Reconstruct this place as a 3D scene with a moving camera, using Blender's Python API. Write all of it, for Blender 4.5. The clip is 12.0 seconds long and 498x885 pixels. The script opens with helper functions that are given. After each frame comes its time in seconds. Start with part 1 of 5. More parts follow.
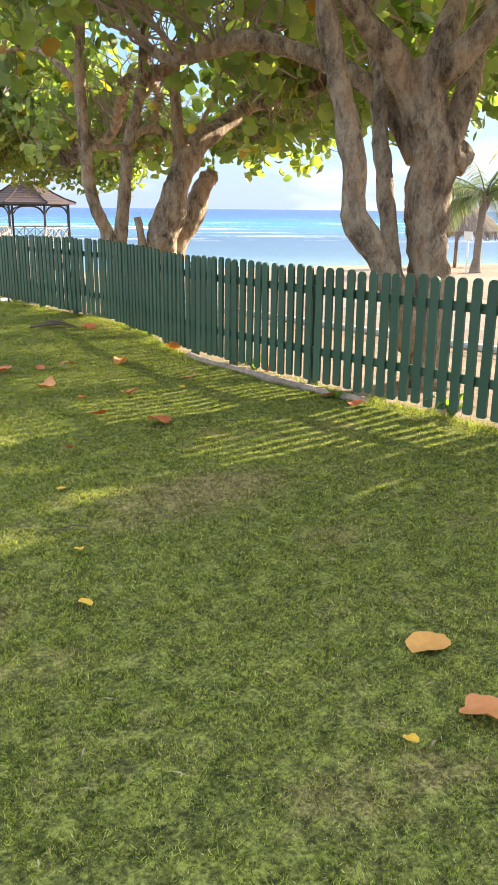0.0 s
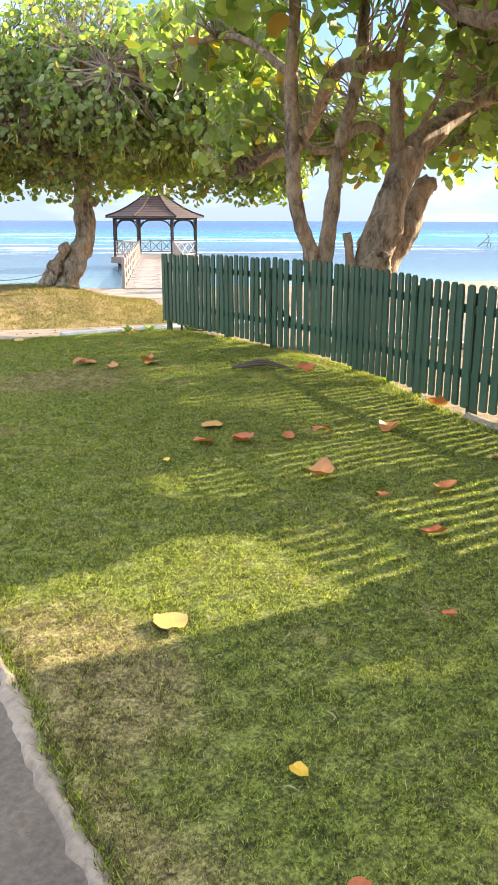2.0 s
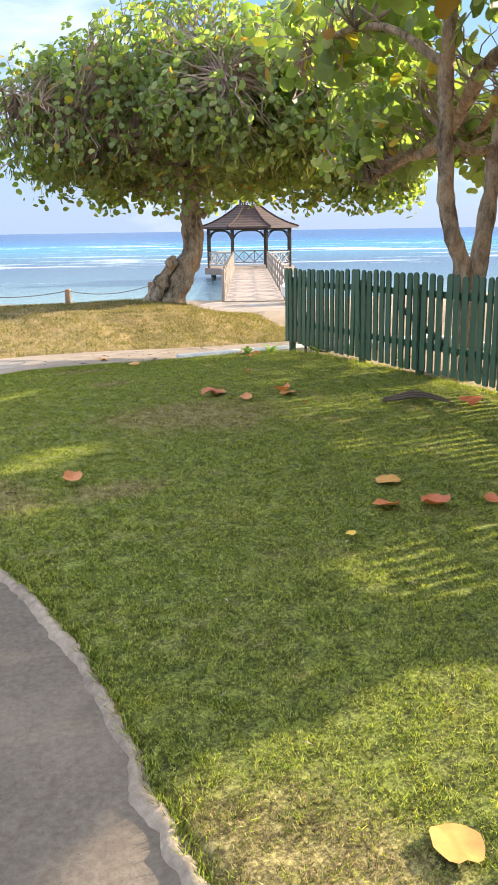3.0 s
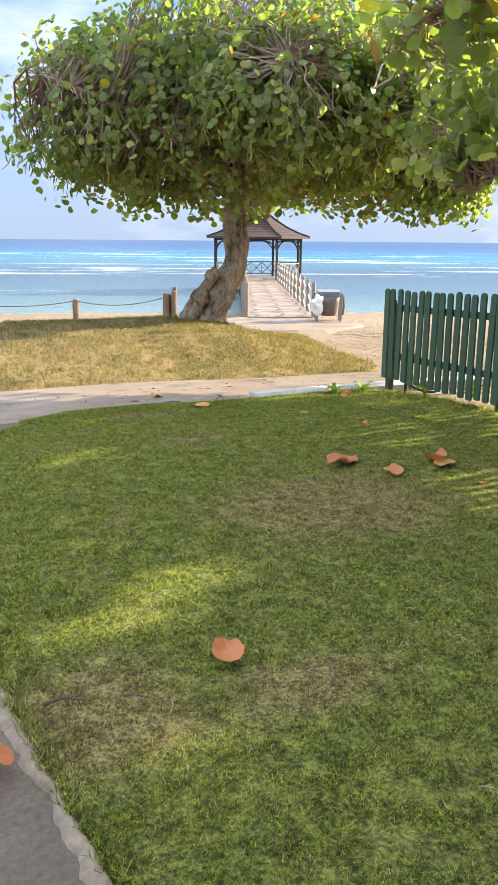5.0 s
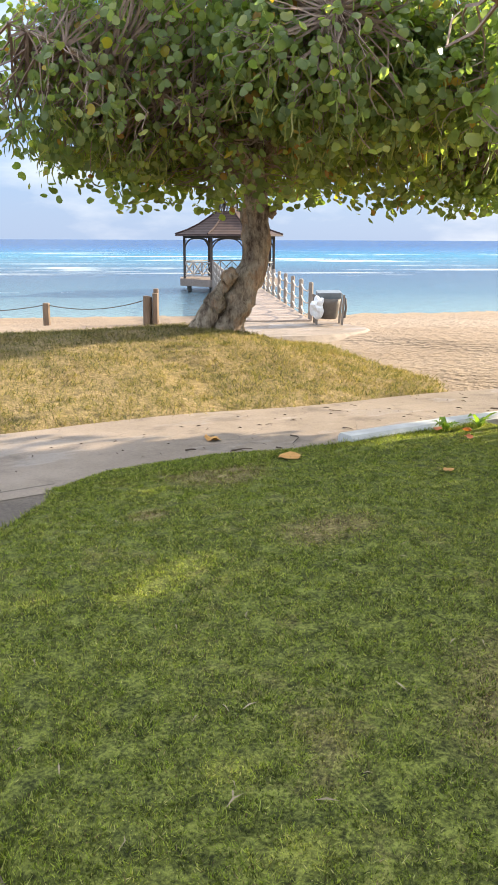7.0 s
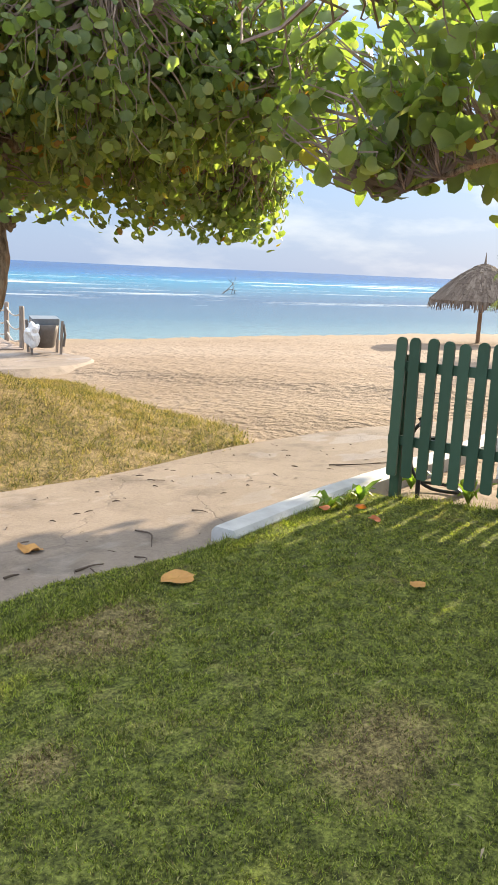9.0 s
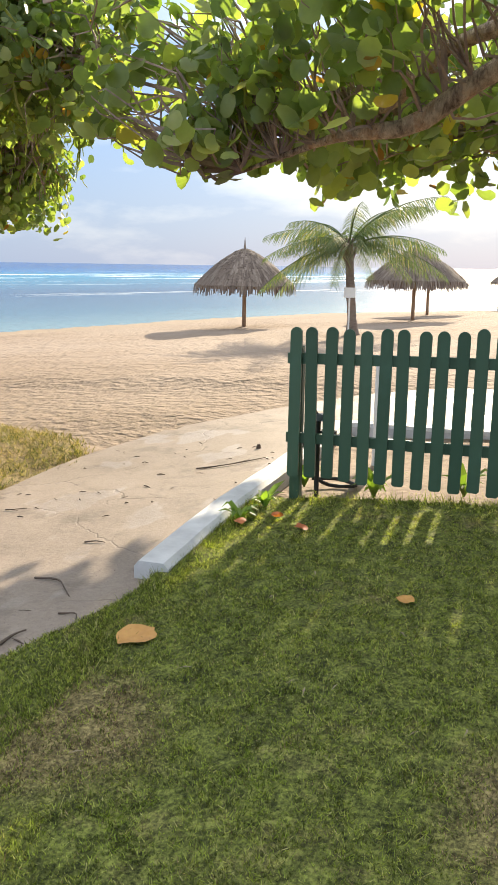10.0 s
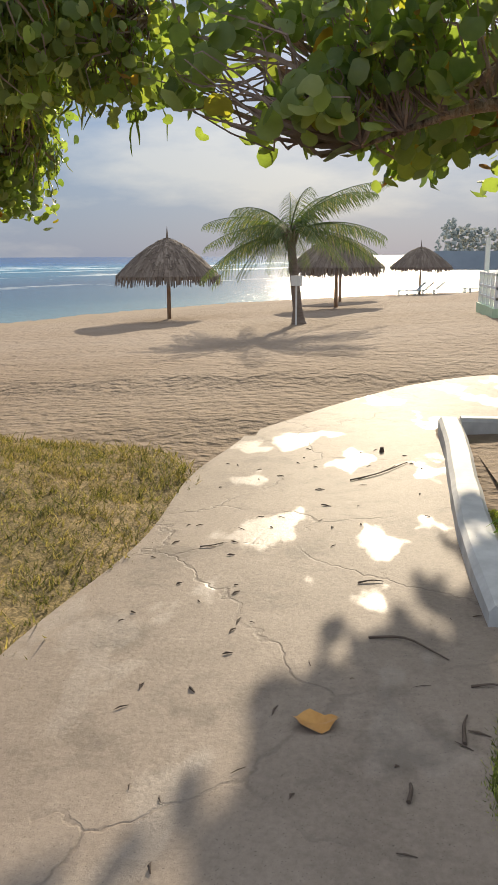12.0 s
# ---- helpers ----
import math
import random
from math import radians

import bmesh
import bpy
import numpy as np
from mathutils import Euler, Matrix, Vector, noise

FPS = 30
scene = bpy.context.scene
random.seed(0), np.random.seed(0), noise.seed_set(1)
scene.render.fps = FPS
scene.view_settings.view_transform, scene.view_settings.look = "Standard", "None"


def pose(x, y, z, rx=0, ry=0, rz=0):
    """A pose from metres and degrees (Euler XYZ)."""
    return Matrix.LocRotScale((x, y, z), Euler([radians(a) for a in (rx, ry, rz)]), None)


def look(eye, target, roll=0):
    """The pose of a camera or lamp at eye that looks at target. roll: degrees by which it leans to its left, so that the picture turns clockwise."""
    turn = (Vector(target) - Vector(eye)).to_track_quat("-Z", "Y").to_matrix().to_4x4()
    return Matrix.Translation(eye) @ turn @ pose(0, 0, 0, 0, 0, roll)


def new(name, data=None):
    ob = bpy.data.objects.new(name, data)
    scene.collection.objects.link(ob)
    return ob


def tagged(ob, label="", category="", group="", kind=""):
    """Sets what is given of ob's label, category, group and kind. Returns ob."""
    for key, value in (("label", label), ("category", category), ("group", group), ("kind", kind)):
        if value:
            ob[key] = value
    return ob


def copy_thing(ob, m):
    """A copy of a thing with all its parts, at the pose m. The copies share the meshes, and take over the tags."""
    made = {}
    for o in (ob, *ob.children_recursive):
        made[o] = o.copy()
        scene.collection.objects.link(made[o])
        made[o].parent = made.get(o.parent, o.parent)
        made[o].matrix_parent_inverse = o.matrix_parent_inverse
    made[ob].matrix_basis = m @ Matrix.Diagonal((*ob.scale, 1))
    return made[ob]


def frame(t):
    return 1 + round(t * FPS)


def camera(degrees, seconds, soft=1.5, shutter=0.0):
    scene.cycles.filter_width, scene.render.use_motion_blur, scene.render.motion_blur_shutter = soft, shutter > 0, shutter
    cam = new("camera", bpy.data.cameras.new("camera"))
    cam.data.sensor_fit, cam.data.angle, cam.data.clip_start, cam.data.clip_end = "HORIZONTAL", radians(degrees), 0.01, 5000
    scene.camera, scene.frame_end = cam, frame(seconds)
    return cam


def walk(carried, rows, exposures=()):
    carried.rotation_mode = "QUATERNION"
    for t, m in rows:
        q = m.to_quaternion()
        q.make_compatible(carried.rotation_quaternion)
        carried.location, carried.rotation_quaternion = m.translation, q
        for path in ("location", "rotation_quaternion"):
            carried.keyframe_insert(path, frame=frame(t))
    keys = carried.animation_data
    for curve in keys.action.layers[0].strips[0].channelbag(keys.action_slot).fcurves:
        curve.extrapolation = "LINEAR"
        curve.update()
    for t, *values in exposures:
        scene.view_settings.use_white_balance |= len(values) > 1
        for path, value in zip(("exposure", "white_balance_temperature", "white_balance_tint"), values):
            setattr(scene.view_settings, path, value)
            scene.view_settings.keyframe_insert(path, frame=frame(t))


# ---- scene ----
cam = camera(34.6, 12.0, soft=1.15)
METRES, EYE, TILT, LEAN, TURN = 14.9, 1.5, -2.6, -0.6, -41.4
ROWS = [
    (0.0, 0.0, 0.0, 0.0, -0.01, -13.69, 0.04),
    (0.5, -0.0281, 0.0338, 0.0007, 0.87, -13.52, 0.2),
    (1.0, -0.0575, 0.0685, 0.0029, 5.07, -13.17, -0.4),
    (1.5, -0.0824, 0.1032, 0.0041, 5.16, -13.06, -0.36),
    (2.0, -0.1077, 0.1382, 0.0083, 7.41, -12.86, 0.11),
    (2.5, -0.1351, 0.1706, 0.0122, 8.64, -12.69, 0.13),
    (3.0, -0.1607, 0.2042, 0.0143, 13.36, -12.21, 0.87),
    (5.0, -0.2713, 0.333, 0.0209, 12.66, -11.52, -0.46),
    (5.5, -0.3028, 0.3661, 0.0208, 11.37, -11.65, -0.32),
    (6.0, -0.3277, 0.4007, 0.0215, 9.53, -11.56, -0.14),
    (6.5, -0.3543, 0.4353, 0.0223, 9.44, -11.6, -0.01),
    (8.5, -0.4468, 0.5727, 0.0279, 2.31, -10.34, -1.04),
    (9.0, -0.465, 0.6047, 0.0287, -13.45, -9.8, -1.26),
    (9.5, -0.4872, 0.6373, 0.0303, -23.24, -9.73, -0.42),
    (10.0, -0.5088, 0.6675, 0.0303, -31.51, -10.6, 1.05),
    (10.5, -0.5321, 0.6981, 0.0339, -32.71, -10.9, 2.06),
    (11.0, -0.5564, 0.7302, 0.0333, -35.7, -11.28, 2.03),
    (11.5, -0.5763, 0.7648, 0.0347, -38.55, -11.44, 2.78),
    (12.0, -0.5971, 0.7974, 0.0347, -40.59, -11.57, 2.48),
]
walk(cam, [(t, pose(0, 0, EYE, TILT, LEAN, TURN) @ pose(METRES * x, METRES * y, METRES * z, 90 + pitch, roll, yaw)) for t, x, y, z, yaw, pitch, roll in ROWS],
     exposures=[(0.0, 1.98), (1.0, 2.06), (2.0, 2.05), (3.0, 1.8), (5.5, 1.7), (8.5, 1.5), (10.5, 1.25), (11.5, 0.82), (12.0, 0.5)])

# ---- world, sun ----
SUN_EL, SUN_AZ = 21.0, -2.0          # degrees above the horizon; degrees from +x towards +y
SUN = Vector((math.cos(radians(SUN_EL)) * math.cos(radians(SUN_AZ)), math.cos(radians(SUN_EL)) * math.sin(radians(SUN_AZ)), math.sin(radians(SUN_EL))))
world = bpy.data.worlds.new("sky")
scene.world = world
world.use_nodes = True
wn, wl = world.node_tree.nodes, world.node_tree.links
wn.clear()
w_out, w_bg, w_sky = wn.new("ShaderNodeOutputWorld"), wn.new("ShaderNodeBackground"), wn.new("ShaderNodeTexSky")
w_sky.sky_type, w_sky.sun_disc = "NISHITA", False
w_sky.sun_elevation, w_sky.sun_rotation = radians(SUN_EL), radians(90 - SUN_AZ)
w_sky.air_density, w_sky.dust_density, w_sky.ozone_density = 1.0, 0.6, 1.6
w_bg.inputs["Strength"].default_value = 0.15
# soft trade-wind clouds, denser towards the horizon
w_co, w_map, w_no = wn.new("ShaderNodeTexCoord"), wn.new("ShaderNodeMapping"), wn.new("ShaderNodeTexNoise")
w_map.inputs["Scale"].default_value = (1.0, 1.0, 3.4)
w_no.inputs["Scale"].default_value, w_no.inputs["Detail"].default_value, w_no.inputs["Roughness"].default_value = 2.3, 8.0, 0.56
w_sep, w_el, w_cov = wn.new("ShaderNodeSeparateXYZ"), wn.new("ShaderNodeValToRGB"), wn.new("ShaderNodeValToRGB")
w_ra, w_mix, w_cl = wn.new("ShaderNodeValToRGB"), wn.new("ShaderNodeMixRGB"), wn.new("ShaderNodeMixRGB")
# low haze and blue-grey cloud; bright high cloud out of view is added as fill
for e, (p, c) in zip(w_el.color_ramp.elements, ((0.0, (1.05, 1.35, 1.9)), (0.6, (6.3, 6.5, 6.8)))):
    e.position, e.color = p, (*c, 1)
e = w_el.color_ramp.elements.new(0.25)
e.color = (0.45, 0.92, 1.9, 1)
w_ra.color_ramp.elements[0].position, w_ra.color_ramp.elements[1].position = 0.5, 0.66
w_cov.color_ramp.elements[0].position, w_cov.color_ramp.elements[1].position = 0.0, 0.6
w_cov.color_ramp.elements[0].color, w_cov.color_ramp.elements[1].color = (0.97, 0.97, 0.97, 1), (0.65, 0.65, 0.65, 1)
w_cl.inputs["Color2"].default_value = (2.1, 2.2, 2.4, 1)
wl.new(w_co.outputs["Generated"], w_map.inputs["Vector"])
wl.new(w_co.outputs["Generated"], w_sep.inputs["Vector"])
wl.new(w_sep.outputs["Z"], w_el.inputs["Fac"])
wl.new(w_sep.outputs["Z"], w_cov.inputs["Fac"])
wl.new(w_map.outputs["Vector"], w_no.inputs["Vector"])
wl.new(w_no.outputs["Fac"], w_ra.inputs["Fac"])
wl.new(w_ra.outputs["Color"], w_cl.inputs["Fac"])
wl.new(w_el.outputs["Color"], w_cl.inputs["Color1"])
wl.new(w_cov.outputs["Color"], w_mix.inputs["Fac"])
wl.new(w_sky.outputs["Color"], w_mix.inputs["Color1"])
wl.new(w_cl.outputs["Color"], w_mix.inputs["Color2"])
wl.new(w_mix.outputs["Color"], w_bg.inputs["Color"])
wl.new(w_bg.outputs["Background"], w_out.inputs["Surface"])

sun = new("sun", bpy.data.lights.new("sun", "SUN"))
sun.data.energy, sun.data.angle, sun.data.color = 5.0, radians(0.6), (1.0, 0.85, 0.63)
sun.matrix_world = look(SUN * 60, (0, 0, 0))


# ---- helpers of this scene ----
def smooth(a, b, v):
    s = np.clip((v - a) / (b - a), 0, 1)
    return s * s * (3 - 2 * s)


class Acc:
    """Gathers vertices and faces of one mesh."""

    def __init__(self):
        self.v, self.f = [], []

    def add(self, verts, faces):
        n = len(self.v)
        self.v.extend(tuple(p) for p in verts)
        self.f.extend(tuple(i + n for i in f) for f in faces)
        return self

    def box(self, c, size, rot=None, bevel=0.0, taper=1.0):
        """A box with chamfered upright edges; taper narrows its top."""
        hx, hy, hz = (s / 2 for s in size)
        b = min(bevel, hx * 0.9, hy * 0.9)
        ring = [(-hx, -hy), (hx, -hy), (hx, hy), (-hx, hy)] if b <= 0 else [
            (-hx + b, -hy), (hx - b, -hy), (hx, -hy + b), (hx, hy - b), (hx - b, hy), (-hx + b, hy), (-hx, hy - b), (-hx, -hy + b)]
        n = len(ring)
        vs = [Vector((x, y, -hz)) for x, y in ring] + [Vector((x * taper, y * taper, hz)) for x, y in ring]
        if rot is not None:
            vs = [rot @ p for p in vs]
        vs = [p + Vector(c) for p in vs]
        fs = [tuple(range(n))[::-1], tuple(range(n, 2 * n))] + [(i, (i + 1) % n, n + (i + 1) % n, n + i) for i in range(n)]
        return self.add(vs, fs)

    def beam(self, a, b, w, h, bevel=0.0):
        a, b = Vector(a), Vector(b)
        d = b - a
        q = d.to_track_quat("X", "Z").to_matrix()
        return self.box((a + b) / 2, (d.length, w, h), q, bevel)

    def tube(self, pts, radii, sides=8, rough=0.0, seed=0.0, caps=True):
        """A swept tube; rough pushes its skin in and out."""
        pts = [Vector(p) for p in pts]
        n, rings, up = len(pts), [], Vector((0.31, 0.17, 0.93))
        for i, p in enumerate(pts):
            d = (pts[min(i + 1, n - 1)] - pts[max(i - 1, 0)]).normalized()
            side = d.cross(up)
            if side.length < 0.05:
                side = d.cross(Vector((1, 0, 0)))
            side.normalize()
            other = d.cross(side)
            r = radii[i] if hasattr(radii, "__len__") else radii
            ring = []
            for k in range(sides):
                a = 2 * math.pi * k / sides
                o = side * math.cos(a) + other * math.sin(a)
                rr = r
                if rough:
                    rr = r * (1 + rough * noise.noise((p + o * r) * 3.1 + Vector((seed, 0, 0))) + 0.6 * rough * noise.noise((p + o * r) * 11 + Vector((seed, 5, 0))))
                ring.append(p + o * rr)
            rings.append(ring)
        vs = [v for ring in rings for v in ring]
        fs = [(i * sides + k, i * sides + (k + 1) % sides, (i + 1) * sides + (k + 1) % sides, (i + 1) * sides + k) for i in range(n - 1) for k in range(sides)]
        if caps:
            fs += [tuple(range(sides))[::-1], tuple(range((n - 1) * sides, n * sides))]
        return self.add(vs, fs)

    def lathe(self, profile, c=(0, 0, 0), sides=16, wobble=0.0):
        c = Vector(c)
        vs = []
        for j, (r, z) in enumerate(profile):
            for k in range(sides):
                a = 2 * math.pi * k / sides
                w = 1 + wobble * noise.noise(Vector((math.cos(a) * 2, math.sin(a) * 2, z * 2)))
                vs.append(c + Vector((r * w * math.cos(a), r * w * math.sin(a), z)))
        m = len(profile)
        fs = [(j * sides + k, j * sides + (k + 1) % sides, (j + 1) * sides + (k + 1) % sides, (j + 1) * sides + k) for j in range(m - 1) for k in range(sides)]
        fs += [tuple(range(sides))[::-1], tuple(range((m - 1) * sides, m * sides))]
        return self.add(vs, fs)

    def mesh(self, name, mat=None, smoothed=False):
        me = bpy.data.meshes.new(name)
        me.from_pydata(self.v, [], self.f)
        me.update()
        if mat:
            me.materials.append(mat)
        if smoothed:
            me.shade_smooth()
        return me


def curve_pts(pts, n):
    """n points on a smooth curve through pts."""
    pts = [Vector(p) for p in pts]
    if len(pts) == 2:
        return [pts[0].lerp(pts[1], i / (n - 1)) for i in range(n)]
    ext = [pts[0] * 2 - pts[1]] + pts + [pts[-1] * 2 - pts[-2]]
    out, m = [], len(pts) - 1
    for i in range(n):
        u = i / (n - 1) * m
        k = min(int(u), m - 1)
        s = u - k
        a, b, c, d = ext[k:k + 4]
        out.append(0.5 * ((2 * b) + (c - a) * s + (2 * a - 5 * b + 4 * c - d) * s * s + (3 * b - a - 3 * c + d) * s ** 3))
    return out


def bulk(name, verts, faces, mat):
    """A large mesh of equal polygons straight from arrays."""
    verts, faces = np.asarray(verts, dtype=np.float32), np.asarray(faces, dtype=np.int32)
    me = bpy.data.meshes.new(name)
    k = faces.shape[1]
    me.vertices.add(len(verts))
    me.vertices.foreach_set("co", verts.ravel())
    me.loops.add(faces.size)
    me.loops.foreach_set("vertex_index", faces.ravel())
    me.polygons.add(len(faces))
    me.polygons.foreach_set("loop_start", np.arange(0, faces.size, k, dtype=np.int32))
    me.update(calc_edges=True)
    me.materials.append(mat)
    return me


def part(name, acc, mat, parent, label="", smoothed=False):
    me = acc.mesh(name, mat, smoothed) if isinstance(acc, Acc) else acc
    ob = new(name, me)
    ob.parent = parent
    if label:
        tagged(ob, label)
    return ob


def thing(name, at, label, category, group="", kind="", rz=0.0):
    ob = new(name)
    ob.empty_display_size = 0.1
    ob.matrix_basis = pose(*at, 0, 0, rz)
    return tagged(ob, label, category, group, kind)


def solid(name, acc, mat, label, category="", group="", kind="", smoothed=False):
    return tagged(new(name, acc.mesh(name, mat, smoothed) if isinstance(acc, Acc) else acc), label, category, group, kind)


# ---- materials ----
class Mat:
    """A node material round one Principled shader."""

    def __init__(self, name, rough=0.8, metal=0.0, spec=0.5):
        self.m = bpy.data.materials.new(name)
        self.m.use_nodes = True
        self.n, self.l = self.m.node_tree.nodes, self.m.node_tree.links
        self.p = self.n["Principled BSDF"]
        self.p.inputs["Roughness"].default_value = rough
        self.p.inputs["Metallic"].default_value = metal
        self.p.inputs["Specular IOR Level"].default_value = spec
        self.geo = self.n.new("ShaderNodeNewGeometry")
        self.pos = self.geo.outputs["Position"]

    def local(self):
        self.pos = self.n.new("ShaderNodeTexCoord").outputs["Object"]
        return self

    def noise(self, scale, detail=4.0, rough=0.55, stretch=(1, 1, 1)):
        mp, no = self.n.new("ShaderNodeMapping"), self.n.new("ShaderNodeTexNoise")
        mp.inputs["Scale"].default_value = stretch
        no.inputs["Scale"].default_value, no.inputs["Detail"].default_value, no.inputs["Roughness"].default_value = scale, detail, rough
        self.l.new(self.pos, mp.inputs["Vector"])
        self.l.new(mp.outputs["Vector"], no.inputs["Vector"])
        return no.outputs["Fac"]

    def ramp(self, fac, stops):
        r = self.n.new("ShaderNodeValToRGB")
        while len(r.color_ramp.elements) < len(stops):
            r.color_ramp.elements.new(0.5)
        for e, (p, c) in zip(r.color_ramp.elements, stops):
            e.position = p
            e.color = (*c, 1) if hasattr(c, "__len__") else (c, c, c, 1)
        self.l.new(fac, r.inputs["Fac"])
        return r.outputs["Color"]

    def mix(self, fac, a, b, mode="MIX"):
        m = self.n.new("ShaderNodeMixRGB")
        m.blend_type = mode
        for sock, v in zip(m.inputs, (fac, a, b)):
            if isinstance(v, bpy.types.NodeSocket):
                self.l.new(v, sock)
            elif hasattr(v, "__len__"):
                sock.default_value = (*v, 1)
            else:
                sock.default_value = v
        return m.outputs["Color"]

    def math(self, op, a, b=0.0):
        m = self.n.new("ShaderNodeMath")
        m.operation = op
        for sock, v in zip(m.inputs, (a, b)):
            if isinstance(v, bpy.types.NodeSocket):
                self.l.new(v, sock)
            else:
                sock.default_value = v
        return m.outputs["Value"]

    def dot(self, v, source=None):
        m = self.n.new("ShaderNodeVectorMath")
        m.operation = "DOT_PRODUCT"
        self.l.new(source or self.pos, m.inputs[0])
        m.inputs[1].default_value = v
        return m.outputs["Value"]

    def color(self, c):
        if isinstance(c, bpy.types.NodeSocket):
            self.l.new(c, self.p.inputs["Base Color"])
        else:
            self.p.inputs["Base Color"].default_value = (*c, 1)
        return self

    def rough(self, v):
        self.l.new(v, self.p.inputs["Roughness"])
        return self

    def bump(self, h, strength=0.4, dist=0.02):
        b = self.n.new("ShaderNodeBump")
        b.inputs["Strength"].default_value, b.inputs["Distance"].default_value = strength, dist
        self.l.new(h, b.inputs["Height"])
        self.l.new(b.outputs["Normal"], self.p.inputs["Normal"])
        return self

    def leafy(self, amount, tint=(1.7, 1.85, 0.5)):
        """Lets part of the light through, as thin leaves do."""
        t, mx = self.n.new("ShaderNodeBsdfTranslucent"), self.n.new("ShaderNodeMixShader")
        mx.inputs[0].default_value = amount
        src = self.p.inputs["Base Color"]
        out = self.n["Material Output"].inputs["Surface"]
        if src.is_linked:
            self.l.new(self.mix(1.0, src.links[0].from_socket, tint, "MULTIPLY"), t.inputs["Color"])
        else:
            t.inputs["Color"].default_value = src.default_value
        self.l.new(self.p.outputs["BSDF"], mx.inputs[1])
        self.l.new(t.outputs["BSDF"], mx.inputs[2])
        self.l.new(mx.outputs["Shader"], out)
        return self

    @property
    def island(self):
        return self.geo.outputs["Random Per Island"]

    @property
    def each(self):
        return self.n.new("ShaderNodeObjectInfo").outputs["Random"]


def simple(name, c1, c2, scale, rough=0.8, bump=0.3, dist=0.01, stretch=(1, 1, 1), spec=0.4, local=False, metal=0.0):
    k = Mat(name, rough, metal, spec)
    if local:
        k.local()
    f = k.noise(scale, 6, 0.6, stretch)
    big = k.noise(scale * 0.13, 3, 0.5)
    k.color(k.mix(0.35, k.ramp(f, [(0.3, c1), (0.7, c2)]), k.ramp(big, [(0.35, c1), (0.65, c2)])))
    if bump:
        k.bump(f, bump, dist)
    return k.m


def turf_mat(name, dark, light, dry, dry_at):
    k = Mat(name, 0.9, 0, 0.15)
    f, g, h = k.noise(62, 4, 0.7), k.noise(1.3, 9, 0.78), k.noise(13, 5, 0.65)
    mid = tuple(0.6 * a + 0.4 * b for a, b in zip(dark, light))
    grain = k.mix(0.4, f, h)
    c = k.ramp(grain, [(0.4, dark), (0.5, mid), (0.6, light)])
    worn = k.n.new("ShaderNodeAttribute")
    worn.attribute_name = "wither"
    straw = k.ramp(grain, [(0.4, tuple(0.28 * v for v in dry)), (0.5, tuple(0.7 * v for v in dry)), (0.6, tuple(1.4 * v for v in dry))])
    k.color(k.mix(k.math("MAXIMUM", k.ramp(g, [(dry_at, 0.0), (dry_at + 0.16, 0.6)]), worn.outputs["Fac"]), c, straw))
    return k.bump(grain, 0.8, 0.025).m


M_LAWN = turf_mat("lawn_turf", (0.028, 0.034, 0.01), (0.23, 0.255, 0.058), (0.32, 0.23, 0.12), 0.53)
M_BANK = turf_mat("bank_turf", (0.08, 0.065, 0.03), (0.33, 0.245, 0.105), (0.4, 0.29, 0.15), 0.44)


def blade_mat(name, stops, dry, dry_at, tint=(1.7, 1.85, 0.5)):
    k = Mat(name, 0.6, 0, 0.25)
    g, clump, wide = k.noise(1.3, 9, 0.78), k.noise(38, 4, 0.7), k.noise(3.4, 5, 0.65)
    c = k.mix(k.ramp(clump, [(0.42, 0.9), (0.54, 0.0)]), k.ramp(k.island, stops), stops[0][1])
    c = k.mix(k.ramp(wide, [(0.4, 0.5), (0.56, 0.0)]), c, k.mix(1.0, c, (0.68, 0.8, 0.55), "MULTIPLY"))
    k.color(k.mix(k.ramp(g, [(dry_at, 0.0), (dry_at + 0.14, 0.75)]), c, k.mix(0.15, k.ramp(k.island, [(0.0, (0.08, 0.055, 0.03)), (0.5, (0.2, 0.15, 0.09)), (1.0, dry)]), dry)))
    return k.leafy(0.45, tint).m


M_BLADE = blade_mat("grass_blade", [(0.0, (0.045, 0.053, 0.015)), (0.3, (0.19, 0.225, 0.05)), (0.7, (0.365, 0.405, 0.098)), (0.88, (0.43, 0.41, 0.15)), (1.0, (0.58, 0.5, 0.32))], (0.42, 0.33, 0.21), 0.56)
M_DRYBLADE = blade_mat("withered_grass_blade", [(0.0, (0.08, 0.055, 0.028)), (0.3, (0.25, 0.18, 0.1)), (0.7, (0.42, 0.31, 0.18)), (1.0, (0.6, 0.48, 0.31))], (0.42, 0.33, 0.21), 0.6, (1.1, 1.0, 0.85))
M_BANKBLADE = blade_mat("dry_grass_blade", [(0.0, (0.055, 0.062, 0.028)), (0.45, (0.25, 0.215, 0.095)), (1.0, (0.43, 0.34, 0.19))], (0.43, 0.32, 0.18), 0.5, (1.5, 1.5, 0.65))


